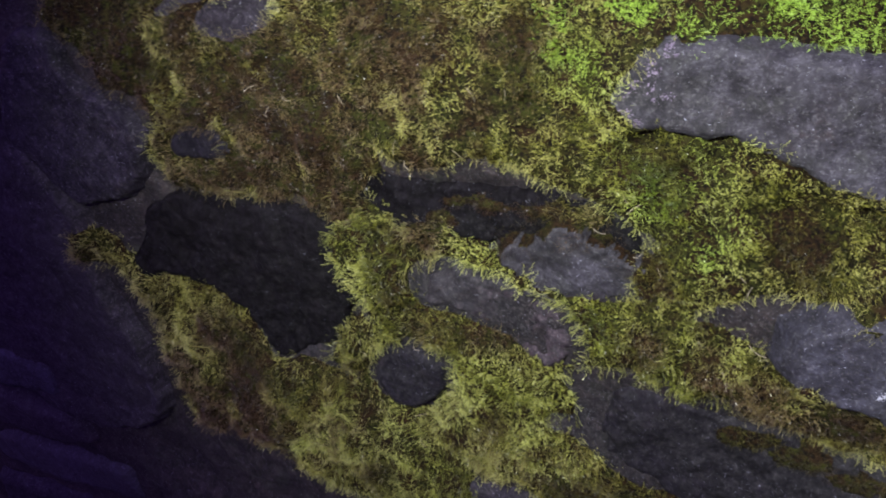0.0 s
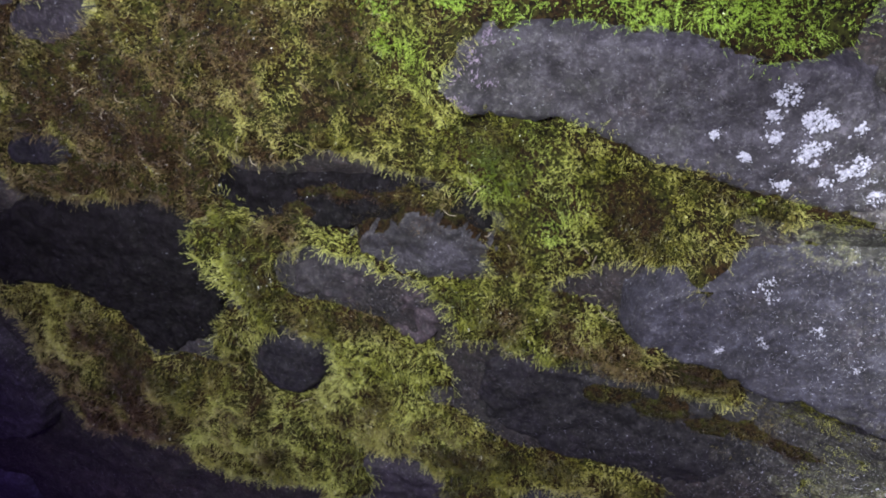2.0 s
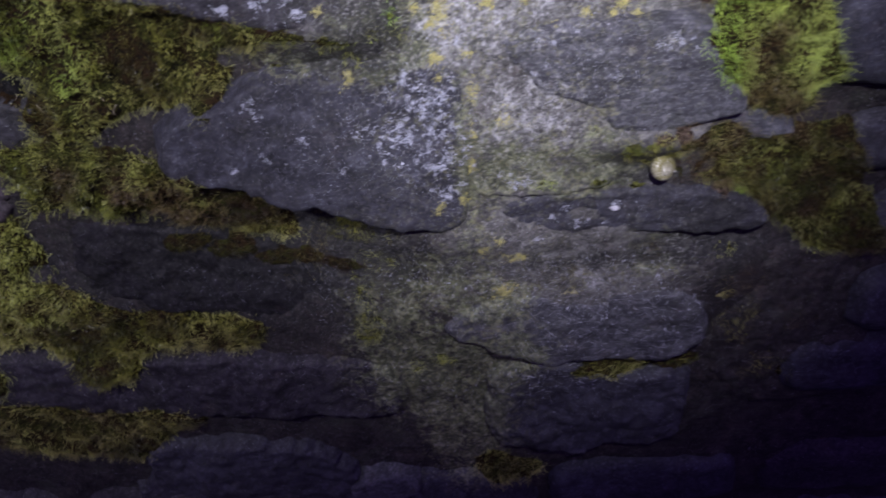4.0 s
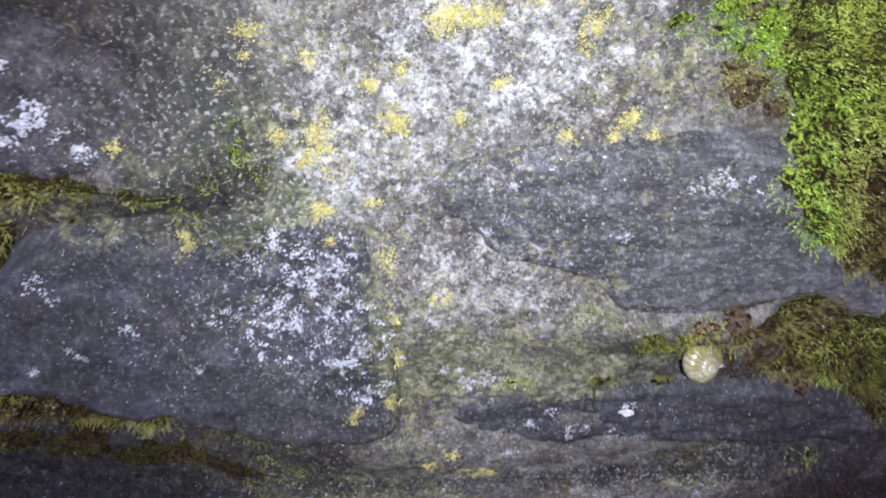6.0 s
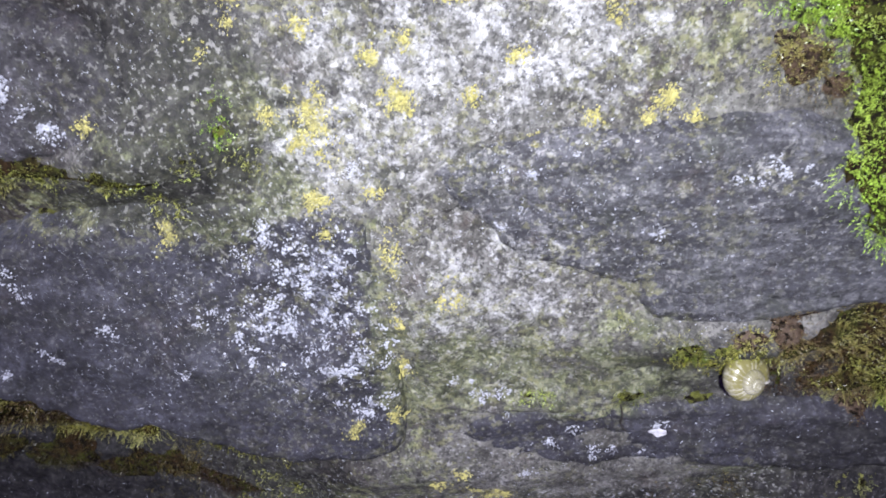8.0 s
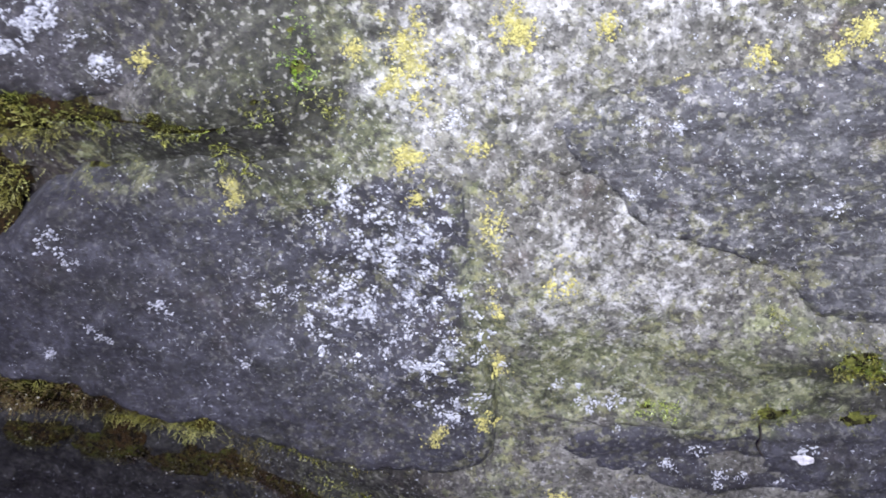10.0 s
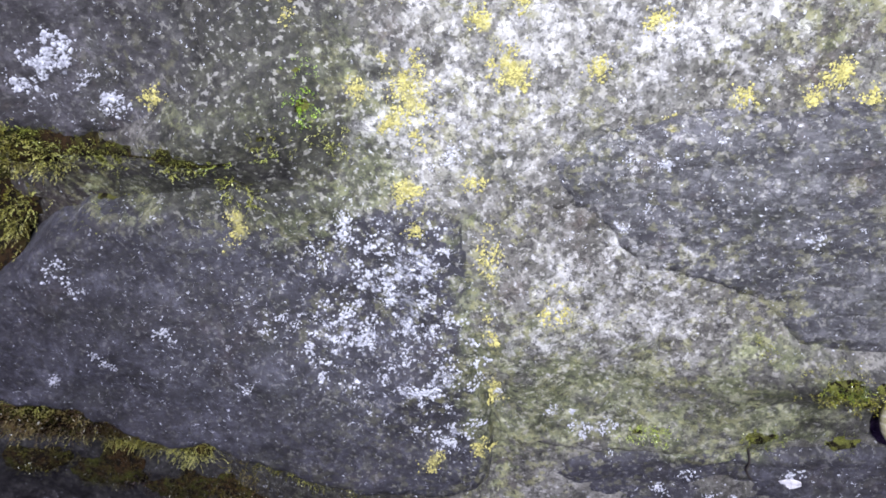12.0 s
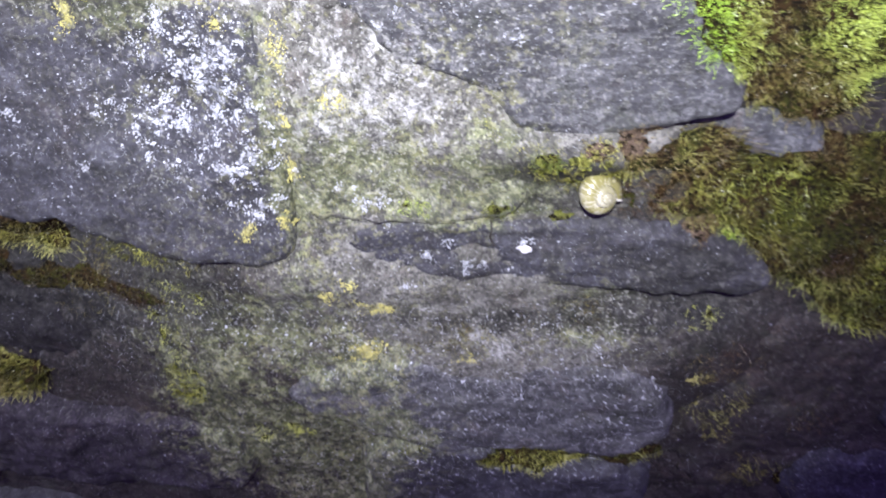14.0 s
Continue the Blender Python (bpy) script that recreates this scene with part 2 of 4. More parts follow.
    colour = n.mix(n.math("MULTIPLY", black, 0.85), colour, dark_coat)
    # dark pits and grains
    pits = n.ramp(n.math("ADD", n.math("MULTIPLY", n.noise(420, 6, 0.85), 0.8), n.math("MULTIPLY", n.grains(650, 0.002), 0.2)), 0.455, 0.375)
    colour = n.mix(n.math("MULTIPLY", pits, 0.75), colour, (0.020, 0.019, 0.020))
    # yellow and white stains of lichen
    rag = n.math("MULTIPLY", n.noise(230, 6, 0.8), 0.8)
    yellow = n.ramp(n.math("ADD", n.math("MULTIPLY", n.attribute("yellow"), 0.36), rag), 0.62, 0.76)
    colour = n.mix(n.math("MULTIPLY", yellow, 0.75), colour, n.mix(grain, (0.18, 0.17, 0.05), (0.46, 0.42, 0.14)))
    white = n.ramp(n.math("ADD", n.math("MULTIPLY", n.attribute("white"), 0.22), rag), 0.62, 0.69)
    colour = n.mix(n.math("MULTIPLY", white, 0.60), colour, (0.42, 0.44, 0.50))
    # every grain a little lighter or darker
    grit = n.math("ADD", n.math("ADD", 0.34, n.math("MULTIPLY", blotch, 0.28)), n.math("ADD", n.math("MULTIPLY", small, 0.26), n.math("ADD", n.math("MULTIPLY", n.grains(430, 0.003), 0.42), n.math("MULTIPLY", dab, 0.40))))
    gritty = n.tree.nodes.new("ShaderNodeVectorMath")
    gritty.operation = "SCALE"
    n.put(colour, gritty.inputs[0])
    # the last factor, below 1, darkens the whole stone
    n.put(n.math("MULTIPLY", grit, colour_scale), gritty.inputs["Scale"])
    colour = gritty.outputs[0]
    # crisp dark and pale grains
    colour = n.mix(n.math("MULTIPLY", n.ramp(n.noise(620, 2, 0.6), 0.42, 0.35), 0.60), colour, (0.022 * colour_scale, 0.022 * colour_scale, 0.020 * colour_scale))
    lit = n.math("ADD", 0.10, n.math("MULTIPLY", n.math("MINIMUM", n.math("ADD", pale, n.math("MULTIPLY", film, 0.2)), 1.0), 0.40))
    colour = n.mix(n.math("MULTIPLY", n.ramp(n.noise(560, 2, 0.6), 0.58, 0.66), n.math("MULTIPLY", lit, crusty)), colour, n.mix(n.noise(90, 4), (0.30, 0.29, 0.22), (0.46, 0.46, 0.46)))
    # scattered white specks
    speck = n.attribute("speck")
    dots = n.math("ADD", n.math("MULTIPLY", n.noise(400, 5, 0.75), 0.8), n.math("MULTIPLY", speck, 0.082))
    colour = n.mix(n.math("MULTIPLY", n.ramp(dots, 0.600, 0.630), min(1.0, 0.4 + crusty)), colour, (0.50, 0.52, 0.56))
    tiny = n.math("ADD", n.math("ADD", n.noise(620, 3, 0.75), n.math("MULTIPLY", n.noise(50, 3), 0.12)), n.math("MULTIPLY", speck, 0.03))
    colour = n.mix(n.math("MULTIPLY", n.ramp(tiny, 0.735, 0.775), 0.65 * min(1.0, 0.25 + crusty)), colour, (0.52, 0.54, 0.58))
    height = n.math("ADD", n.math("MULTIPLY", grain, 0.5), n.math("ADD", n.math("MULTIPLY", fine, 0.35), n.math("MULTIPLY", small, 0.25)))
    height = n.math("ADD", height, n.math("MULTIPLY", n.noise(110, 6, 0.75, place), 0.6))
    return n.done(Base_Color=colour, Roughness=n.math("SUBTRACT", 0.92, n.math("MULTIPLY", grain, 0.5)), Specular_IOR_Level=gloss, Normal=n.bump(height, 0.6, 0.0018))


BLUE_STONE = stone_material("blue_grey_stone", (0.0105, 0.011, 0.0165), (0.028, 0.0295, 0.040), (0.070, 0.072, 0.092), tint=0.2, colour_scale=0.86)
SLAB_STONE = stone_material("grey_slab_stone", (0.0115, 0.011, 0.0135), (0.034, 0.033, 0.039), (0.086, 0.083, 0.094), tint=0.35)
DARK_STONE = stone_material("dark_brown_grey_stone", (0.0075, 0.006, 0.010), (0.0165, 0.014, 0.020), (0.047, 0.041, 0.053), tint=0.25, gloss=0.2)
# shade of the deep recesses is put into this nearly black colour
GLOOM_STONE = stone_material("shaded_recess_stone", (0.004, 0.0035, 0.005), (0.0095, 0.0085, 0.011), (0.030, 0.027, 0.033), tint=0.12, gloss=0.05, crusty=0.10, colour_scale=0.42)
DIM_STONE = stone_material("dim_grey_stone", (0.005, 0.0045, 0.007), (0.0135, 0.012, 0.0165), (0.038, 0.034, 0.043), tint=0.2, gloss=0.15, crusty=0.35, colour_scale=0.8)
LAYER_STONE = stone_material("layered_stone", (0.022, 0.023, 0.028), (0.060, 0.061, 0.067), (0.14, 0.141, 0.147), 2.2)
CRUSTED = (0.055, 0.053, 0.046), (0.115, 0.112, 0.100), (0.21, 0.206, 0.188)
LIGHT_STONE = stone_material("light_stone", *CRUSTED)
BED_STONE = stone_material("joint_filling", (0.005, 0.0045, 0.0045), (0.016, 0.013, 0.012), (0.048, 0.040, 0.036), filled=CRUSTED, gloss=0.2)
MID_STONE = stone_material("weathered_brown_stone", (0.026, 0.023, 0.021), (0.070, 0.061, 0.054), (0.150, 0.135, 0.120))
BROWN_STONE = stone_material("brown_grey_stone", (0.014, 0.010, 0.011), (0.045, 0.033, 0.035), (0.12, 0.092, 0.096), crusty=0.5)


def moss_material(name):
    n = Nodes(name)
    dry, lush, tip = n.attribute("dry"), n.attribute("lush"), n.attribute("tip")
    own = n.attribute("own")
    green = n.mix(own, (0.050, 0.054, 0.009), (0.37, 0.365, 0.032))
    green = n.mix(n.math("MULTIPLY", lush, 0.9), green, n.mix(own, (0.080, 0.16, 0.012), (0.30, 0.50, 0.030)))
    brown = n.mix(own, (0.024, 0.014, 0.006), (0.118, 0.064, 0.023))
    colour = n.mix(dry, green, brown)
    colour = n.mix(n.math("MULTIPLY", tip, n.math("MULTIPLY", n.ramp(own, 0.45, 1.0), n.math("SUBTRACT", 0.85, n.math("MULTIPLY", dry, 0.6)))), colour, n.mix(lush, (0.58, 0.60, 0.22), (0.40, 0.62, 0.10)))
    # the colour falls to blackish brown towards the foot of every shoot
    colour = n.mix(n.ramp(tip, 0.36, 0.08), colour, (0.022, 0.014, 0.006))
    return n.done(Base_Color=colour, Roughness=0.32, Specular_IOR_Level=0.6)


MOSS = moss_material("moss_leaves")


def mound_material(name, brown, green):
    n = Nodes(name)
    colour = n.mix(n.ramp(n.noise(60, 4, 0.7), 0.40, 0.62), brown, green)
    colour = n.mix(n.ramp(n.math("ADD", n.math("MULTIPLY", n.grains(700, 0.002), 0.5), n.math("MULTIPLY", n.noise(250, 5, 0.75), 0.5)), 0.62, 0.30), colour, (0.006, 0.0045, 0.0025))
    return n.done(Base_Color=colour, Roughness=0.9, Specular_IOR_Level=0.1, Normal=n.bump(n.noise(500, 4, 0.7), 0.9, 0.002))


# brown litter, darkened so its colour carries shade between the shoots
SHADED_LITTER = mound_material("moss_litter_with_shade", (0.026, 0.015, 0.006), (0.032, 0.036, 0.007))
SOIL = mound_material("soil_crumbs", (0.060, 0.040, 0.026), (0.105, 0.078, 0.056))
GREEN_FILM = mound_material("green_moss_film", (0.075, 0.095, 0.018), (0.115, 0.17, 0.028))
TUFT_BASE = mound_material("moss_film", (0.055, 0.055, 0.016), (0.105, 0.112, 0.026))


def lichen_material(name, low, high):
    n = Nodes(name)
    colour = n.mix(n.ramp(n.noise(700, 4, 0.7), 0.35, 0.65), low, high)
    return n.done(Base_Color=colour, Roughness=0.85, Normal=n.bump(n.noise(1500, 3), 0.6, 0.0006))


WHITE_CRUST = lichen_material("white_lichen", (0.26, 0.27, 0.30), (0.46, 0.475, 0.51))
PURPLE_CRUST = lichen_material("purple_grey_lichen", (0.09, 0.07, 0.095), (0.24, 0.20, 0.245))
YELLOW_CRUST = lichen_material("yellow_lichen", (0.22, 0.20, 0.06), (0.48, 0.44, 0.15))


# ---- mesh helpers ----
def mesh_from(name, verts, faces, material, values=None, smooth=True):
    """A mesh from arrays: verts n x 3, faces m x k, and float values for each vertex."""
    me = bpy.data.meshes.new(name)
    faces = np.asarray(faces)
    count, corners = faces.shape
    me.vertices.add(len(verts))
    me.vertices.foreach_set("co", np.asarray(verts, np.float32).ravel())
    me.loops.add(count * corners)
    me.loops.foreach_set("vertex_index", faces.astype(np.int32).ravel())
    me.polygons.add(count)
    me.polygons.foreach_set("loop_start", np.arange(0, count * corners, corners, dtype=np.int32))
    me.update(calc_edges=True)
    me.polygons.foreach_set("use_smooth", np.full(count, smooth))
    for key, array in (values or {}).items():
        me.attributes.new(key, "FLOAT", "POINT").data.foreach_set("value", np.asarray(array, np.float32).ravel())
    me.materials.append(material)
    return me


def surface_values(x, z):
    return {"pale": np.clip(blobs(x, z, PALE), 0, 1.3), "film": np.clip(blobs(x, z, FILM), 0, 1.2), "speck": np.clip(blobs(x, z, SPECKLED), 0, 1.4), "snug": np.clip(blobs(x, z, FLUSH), 0, 1),
            "algae_shade": np.clip(blobs(x, z, ALGAE_SHADE), 0, 1.2), "yellow": np.clip(blobs(x, z, YELLOW + YELLOW_SMALL + YELLOW_MORE), 0, 1), "white": np.clip(blobs(x, z, WHITE + WHITE_SLAB + WHITE_DUST), 0, 1)}


def sheet(name, x, y, z, keep, material):
    """A mesh over the grid points x, y, z (millimetres) whose cells have all four corners kept."""
    cells = keep[:-1, :-1] & keep[1:, :-1] & keep[:-1, 1:] & keep[1:, 1:]
    ids = np.arange(x.size).reshape(x.shape)
    quads = np.stack([ids[:-1, :-1], ids[:-1, 1:], ids[1:, 1:], ids[1:, :-1]], -1)[cells]
    used, faces = np.unique(quads, return_inverse=True)
    px, py, pz = x.ravel()[used], y.ravel()[used], z.ravel()[used]
    verts = np.stack([px * MM, py * MM, BASE + pz * MM], 1)
    return mesh_from(name, verts, faces.reshape(-1, 4), material, surface_values(px, pz))


# ---- the wall: relief of its face, kept as a grid to lay moss and lichen on ----
STEP = 2.0
GX, GZ = np.meshgrid(np.arange(-1300, 620, STEP), np.arange(-640, 340, STEP))
SNUG = np.clip(blobs(GX, GZ, FLUSH + [(-50, -165, 60, 50), (150, -150, 70, 60, 0.7)]), 0, 1)
SWELL = [(-80, 90, 18, 44, 0.7), (-120, 48, 30, 12, 0.5), (-88, 60, 24, 14, 0.8), (-135, 60, 45, 8, 0.9), (-160, -96, 60, 18, -1.1), (170, -118, 45, 12, -0.8), (-8, -5, 12, 40, 0.35), (-400, 36, 110, 26, -1.3), (-610, -35, 95, 75, -1.3), (-470, -112, 45, 40, -1.0), (-220, -130, 110, 50, -0.6), (-75, -100, 60, 13, 1.0), (45, -106, 55, 9, 0.3), (110, -32, 40, 9, 1.2)]   # where the filling swells up against the slab, or sinks back under the stones
FACE = 14 - 11 * blobs(GX, GZ, SWELL) - 12.5 * SNUG + SNUG * 0.12 * np.clip(GZ, -20, 120) + (1.3 - 0.6 * SNUG) * (2.6 * layers(GX, GZ, 60, 1) + 1.3 * layers(GX, GZ, 14, 2))


def face_at(x, z, grid=None):
    g = FACE if grid is None else grid
    u, v = np.clip((x + 1300) / STEP, 0, g.shape[1] - 1.01), np.clip((z + 640) / STEP, 0, g.shape[0] - 1.01)
    i, j = u.astype(int), v.astype(int)
    a, b = u - i, v - j
    return (g[j, i] * (1 - a) + g[j, i + 1] * a) * (1 - b) + (g[j + 1, i] * (1 - a) + g[j + 1, i + 1] * a) * b


bx, bz = np.meshgrid(np.arange(-1300, 616, 6.0), np.arange(-640, 336, 6.0))
wall = new("wall_north", sheet("wall_north", bx, face_at(bx, bz), bz, np.ones(bx.shape, bool), BED_STONE))
tagged(wall, "old dry stone wall with earthy joints, mossy and lichen-crusted", "wall", kind="structure")


def stone(outline, level, material, label="", bevel=5.0, rough=1.0, step=2.0, seed=0, flat=1.0, grain=1.0, tilt=(0.0, 0.0)):
    """One stone of the wall: a worn block with rounded, ragged edges. level: how far its face lies behind the wall's plane (mm)."""
    edge = rounded(outline)
    low, high = edge.min(0) - 14, edge.max(0) + 14
    x, z = np.meshgrid(np.arange(low[0], high[0], step), np.arange(low[1], high[1], step))
    d = inside_by(x, z, edge) + (2.8 * layers(x, z, 26, seed + 5) + 1.0 * layers(x, z, 7, seed + 6, 2)) * rough
    t = np.clip(d / bevel, 0, 1)
    fall = bevel * 0.8 * (1 - np.sqrt(np.clip(1 - (1 - t) ** 2, 0, 1)))
    y = level + fall + np.where(d < 0, -d * 2.6, 0) + tilt[0] * (x - edge[:, 0].mean()) + tilt[1] * (z - edge[:, 1].mean())
    y = y + rough * (2.2 * field(x, z, 70, seed + 9) + 1.3 * layers(x, z * flat, 26, seed + 11) + 0.55 * grain * layers(x, z * flat, 8, seed + 13, 3))
    ob = new("stone", sheet("stone", x, y, z, d > -11, material))
    ob.parent = wall
    if label:
        tagged(ob, label)
    gi = ((GX >= low[0]) & (GX <= high[0]) & (GZ >= low[1]) & (GZ <= high[1]))
    u, v = GX[gi], GZ[gi]
    ui, vi = np.clip(((u - low[0]) / step).round().astype(int), 0, x.shape[1] - 1), np.clip(((v - low[1]) / step).round().astype(int), 0, x.shape[0] - 1)
    FACE[gi] = np.minimum(FACE[gi], np.where(d[vi, ui] > -11, y[vi, ui], 1e9))
    return ob


stone([(-74, 127), (-20, 135), (75, 125), (108, 107), (116, 75), (143, 38), (118, 29), (58, 35), (-4, 26), (-34, 21), (-89, 29), (-102, 53)],
      9, LIGHT_STONE, "broad light grey stone crusted with white lichen", seed=1, bevel=3, tilt=(0.05, 0.1))
stone([(-324, 126), (-315, 146), (-297, 154), (-252, 152), (-203, 148), (-171, 136), (-144, 135), (-91, 98), (-84, 85), (-84, 71), (-89, 59), (-118, 61), (-146, 66), (-198, 80), (-225, 92), (-253, 102), (-292, 105), (-310, 108)],
      -6, SLAB_STONE, "smooth grey slab with a white lichen cluster", seed=6, bevel=6, tilt=(0.022, 0.0), rough=1.4)
stone([(-217, -5), (-195, 11), (-173, 15), (-151, 32), (-122, 36), (-88, 37), (-67, 38), (-26, 33), (-19, 3), (-20, -39), (-21, -70), (-23, -90), (-46, -89), (-73, -84), (-112, -72), (-148, -57), (-172, -44), (-208, -34), (-220, -22)],
      -6, BLUE_STONE, "large blue-grey stone speckled with white lichen", seed=11, tilt=(0.04, 0.08), bevel=3, rough=1.2)
stone([(-391, 20), (-374, 31), (-344, 38), (-320, 33), (-308, 21), (-306, 6), (-324, -14), (-346, -18), (-375, -10)],
      11, SLAB_STONE, "small oval grey stone ringed by moss", seed=16, rough=2.3, bevel=2, tilt=(0.0, -0.05))
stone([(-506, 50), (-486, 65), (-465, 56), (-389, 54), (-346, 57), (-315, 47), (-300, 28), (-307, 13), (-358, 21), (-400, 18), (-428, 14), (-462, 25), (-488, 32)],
      18, GLOOM_STONE, "dark narrow stone deep between moss cushions, recess shade in its colour", seed=21, rough=2.0, bevel=4)
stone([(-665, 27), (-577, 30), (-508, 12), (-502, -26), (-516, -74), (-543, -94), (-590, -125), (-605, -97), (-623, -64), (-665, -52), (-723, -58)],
      15, GLOOM_STONE, "dark brownish stone set back among moss, recess shade in its colour", seed=26, rough=1.8, bevel=4)
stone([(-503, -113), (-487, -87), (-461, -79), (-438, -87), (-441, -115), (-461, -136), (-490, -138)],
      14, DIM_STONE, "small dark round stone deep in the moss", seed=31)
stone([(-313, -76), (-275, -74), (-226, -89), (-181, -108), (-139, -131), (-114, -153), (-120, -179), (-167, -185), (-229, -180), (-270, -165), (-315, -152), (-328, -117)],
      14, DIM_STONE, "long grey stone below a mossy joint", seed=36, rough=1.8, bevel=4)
stone([(-440, -196), (-368, -205), (-295, -213), (-215, -214), (-156, -226), (-100, -234), (-82, -268), (-108, -299), (-247, -285), (-343, -269), (-464, -246)],
      2, DARK_STONE, "long dark flat stone in a lower course", seed=41, rough=2.0, bevel=5)
stone([(-335, -320), (-246, -321), (-175, -336), (-139, -374), (-155, -533), (-395, -507)],
      2, BLUE_STONE, "dark stone in the lowest lit course", seed=46, rough=2.0, bevel=5)
stone([(-4, 34), (17, 22), (32, 5), (76, -16), (83, -40), (75, -63), (42, -69), (8, -68), (-18, -62), (-12, -7)],
      0.5, LIGHT_STONE, "pale lichen-crusted stone with a broken upper edge", seed=51, bevel=1.2, tilt=(0.0, 0.14))
stone([(-2, 41), (20, 49), (48, 52), (93, 51), (130, 45), (136, 38), (132, 32), (152, 6), (162, -11), (148, -18), (120, -24), (95, -30), (78, -26), (73, -14), (46, 4), (30, 4), (17, 20)],
      -2.2, LAYER_STONE, "grey layered stone with fine bedding lines", seed=56, flat=3.0, bevel=3, tilt=(-0.06, 0.05), rough=0.8, grain=1.0)
stone([(-34, -106), (1, -88), (36, -108), (90, -111), (141, -116), (148, -147), (128, -169), (75, -179), (27, -167), (-16, -172), (-49, -177), (-68, -151), (-66, -118)],
      0.5, MID_STONE, "rough weathered stone with olive and pale crusts", seed=61, flat=2.0, bevel=2)
stone([(0, -77), (24, -69), (62, -67), (98, -69), (130, -70), (160, -80), (196, -99), (186, -110), (153, -113), (126, -107), (87, -104), (35, -100), (6, -90)],
      -3, BLUE_STONE, "narrow dark grey ledge of layered stone", seed=66, flat=3.0, bevel=4)
stone([(-49, -185), (-8, -165), (28, -158), (54, -168), (75, -172), (103, -158), (132, -160), (157, -175), (164, -203), (156, -235), (135, -247), (108, -236), (75, -246), (42, -245), (10, -229), (-34, -209)],
      -4, LAYER_STONE, "bulging grey stone with small white specks", seed=71, rough=1.5, bevel=8)
stone([(-10, -242), (47, -240), (100, -259), (147, -253), (160, -304), (154, -355), (55, -357), (-8, -343), (-15, -303)],
      1, BLUE_STONE, "dark grey squarish stone in a lower course", seed=76, rough=2.0, bevel=5)
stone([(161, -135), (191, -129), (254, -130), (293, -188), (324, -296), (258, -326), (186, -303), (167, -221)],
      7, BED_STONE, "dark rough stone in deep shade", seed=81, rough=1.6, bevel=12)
stone([(125, -25), (139, -18), (160, -19), (183, -26), (203, -38), (203, -43), (184, -40), (163, -33), (145, -32)],
      0, LAYER_STONE, "dark tongue of stone between moss cushions", seed=86, bevel=5)
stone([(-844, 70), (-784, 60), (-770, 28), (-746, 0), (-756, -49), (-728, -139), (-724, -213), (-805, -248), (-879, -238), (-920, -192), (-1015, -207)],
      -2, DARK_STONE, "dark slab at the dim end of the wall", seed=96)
stone([(-636, 74), (-614, 86), (-590, 85), (-582, 73), (-590, 61), (-619, 57), (-635, 61)],
      7, DIM_STONE, "small grey stone peeping out of moss", seed=101, bevel=5)
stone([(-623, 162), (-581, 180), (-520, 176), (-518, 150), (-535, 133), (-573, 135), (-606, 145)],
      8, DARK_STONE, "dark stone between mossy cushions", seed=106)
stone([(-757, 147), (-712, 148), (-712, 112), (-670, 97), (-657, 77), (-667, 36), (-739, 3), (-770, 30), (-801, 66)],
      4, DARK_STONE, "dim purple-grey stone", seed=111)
stone([(-445, -14), (-414, -4), (-380, -12), (-351, -23), (-346, -46), (-352, -61), (-373, -64), (-390, -46), (-422, -40), (-446, -35)],
      11, BROWN_STONE, "brownish lump of stone bare of moss", seed=116, bevel=6, rough=2.2)

stone([(-156, -392), (-132, -378), (-100, -376), (-80, -390), (-84, -412), (-120, -422), (-150, -416)],
      -3, LAYER_STONE, "pale grey stone low in the wall", seed=121, bevel=6)

# plain stones in the rest of the wall, beyond the lit part
rr = random.Random(3)
for row, (z0, z1) in enumerate([(-985, -850), (-840, -735), (-725, -640), (-630, -560), (-550, -470), (-460, -385), (-375, -310), (-300, -235), (-225, -160), (-150, -90), (-80, -20), (-10, 60), (70, 130), (200, 262), (270, 330)]):
    x0 = -1290 + rr.uniform(0, 60)
    while x0 < 560:
        x1 = x0 + rr.uniform(120, 260)
        mid_x = (x0 + x1) / 2
        covered = z1 > -335 and z0 < 190 and (-900 - max(0, -z0 - 100) * 0.0 < mid_x < 290)
        if not covered and x1 < 610:
            w, h = x1 - x0, z1 - z0
            outline = [(x0 + rr.uniform(0, 25), z0 + rr.uniform(0, 10)), (mid_x, z0 + rr.uniform(-4, 8)), (x1 - 6, z0 + rr.uniform(0, 14)), (x1 - rr.uniform(4, 16), z0 + h / 2),
                       (x1 - rr.uniform(6, 30), z1 - rr.uniform(0, 12)), (mid_x, z1 - rr.uniform(-2, 6)), (x0 + rr.uniform(6, 20), z1 - rr.uniform(0, 12)), (x0, z0 + h / 2)]
            stone(outline, rr.uniform(-4, 6), rr.choice((DARK_STONE, BLUE_STONE)), step=5.0, seed=rr.randrange(90), bevel=14)
        x0 = x1 + rr.uniform(4, 14)


def block(name, low, high, material, parent=None):
    bm = bmesh.new()
    bmesh.ops.create_cube(bm, size=1)
    for v in bm.verts:
        v.co = Vector([low[k] + (v.co[k] + 0.5) * (high[k] - low[k]) for k in range(3)])
    bmesh.ops.bevel(bm, geom=bm.edges[:], offset=0.02, segments=2, affect="EDGES")
    me = bpy.data.meshes.new(name)
    bm.to_mesh(me)
    bm.free()
    me.materials.append(material)
    ob = new(name, me)
    ob.parent = parent
    return ob


block("core", (-1.32, 0.03, 0.0), (0.64, 0.42, 1.345), BED_STONE, wall)


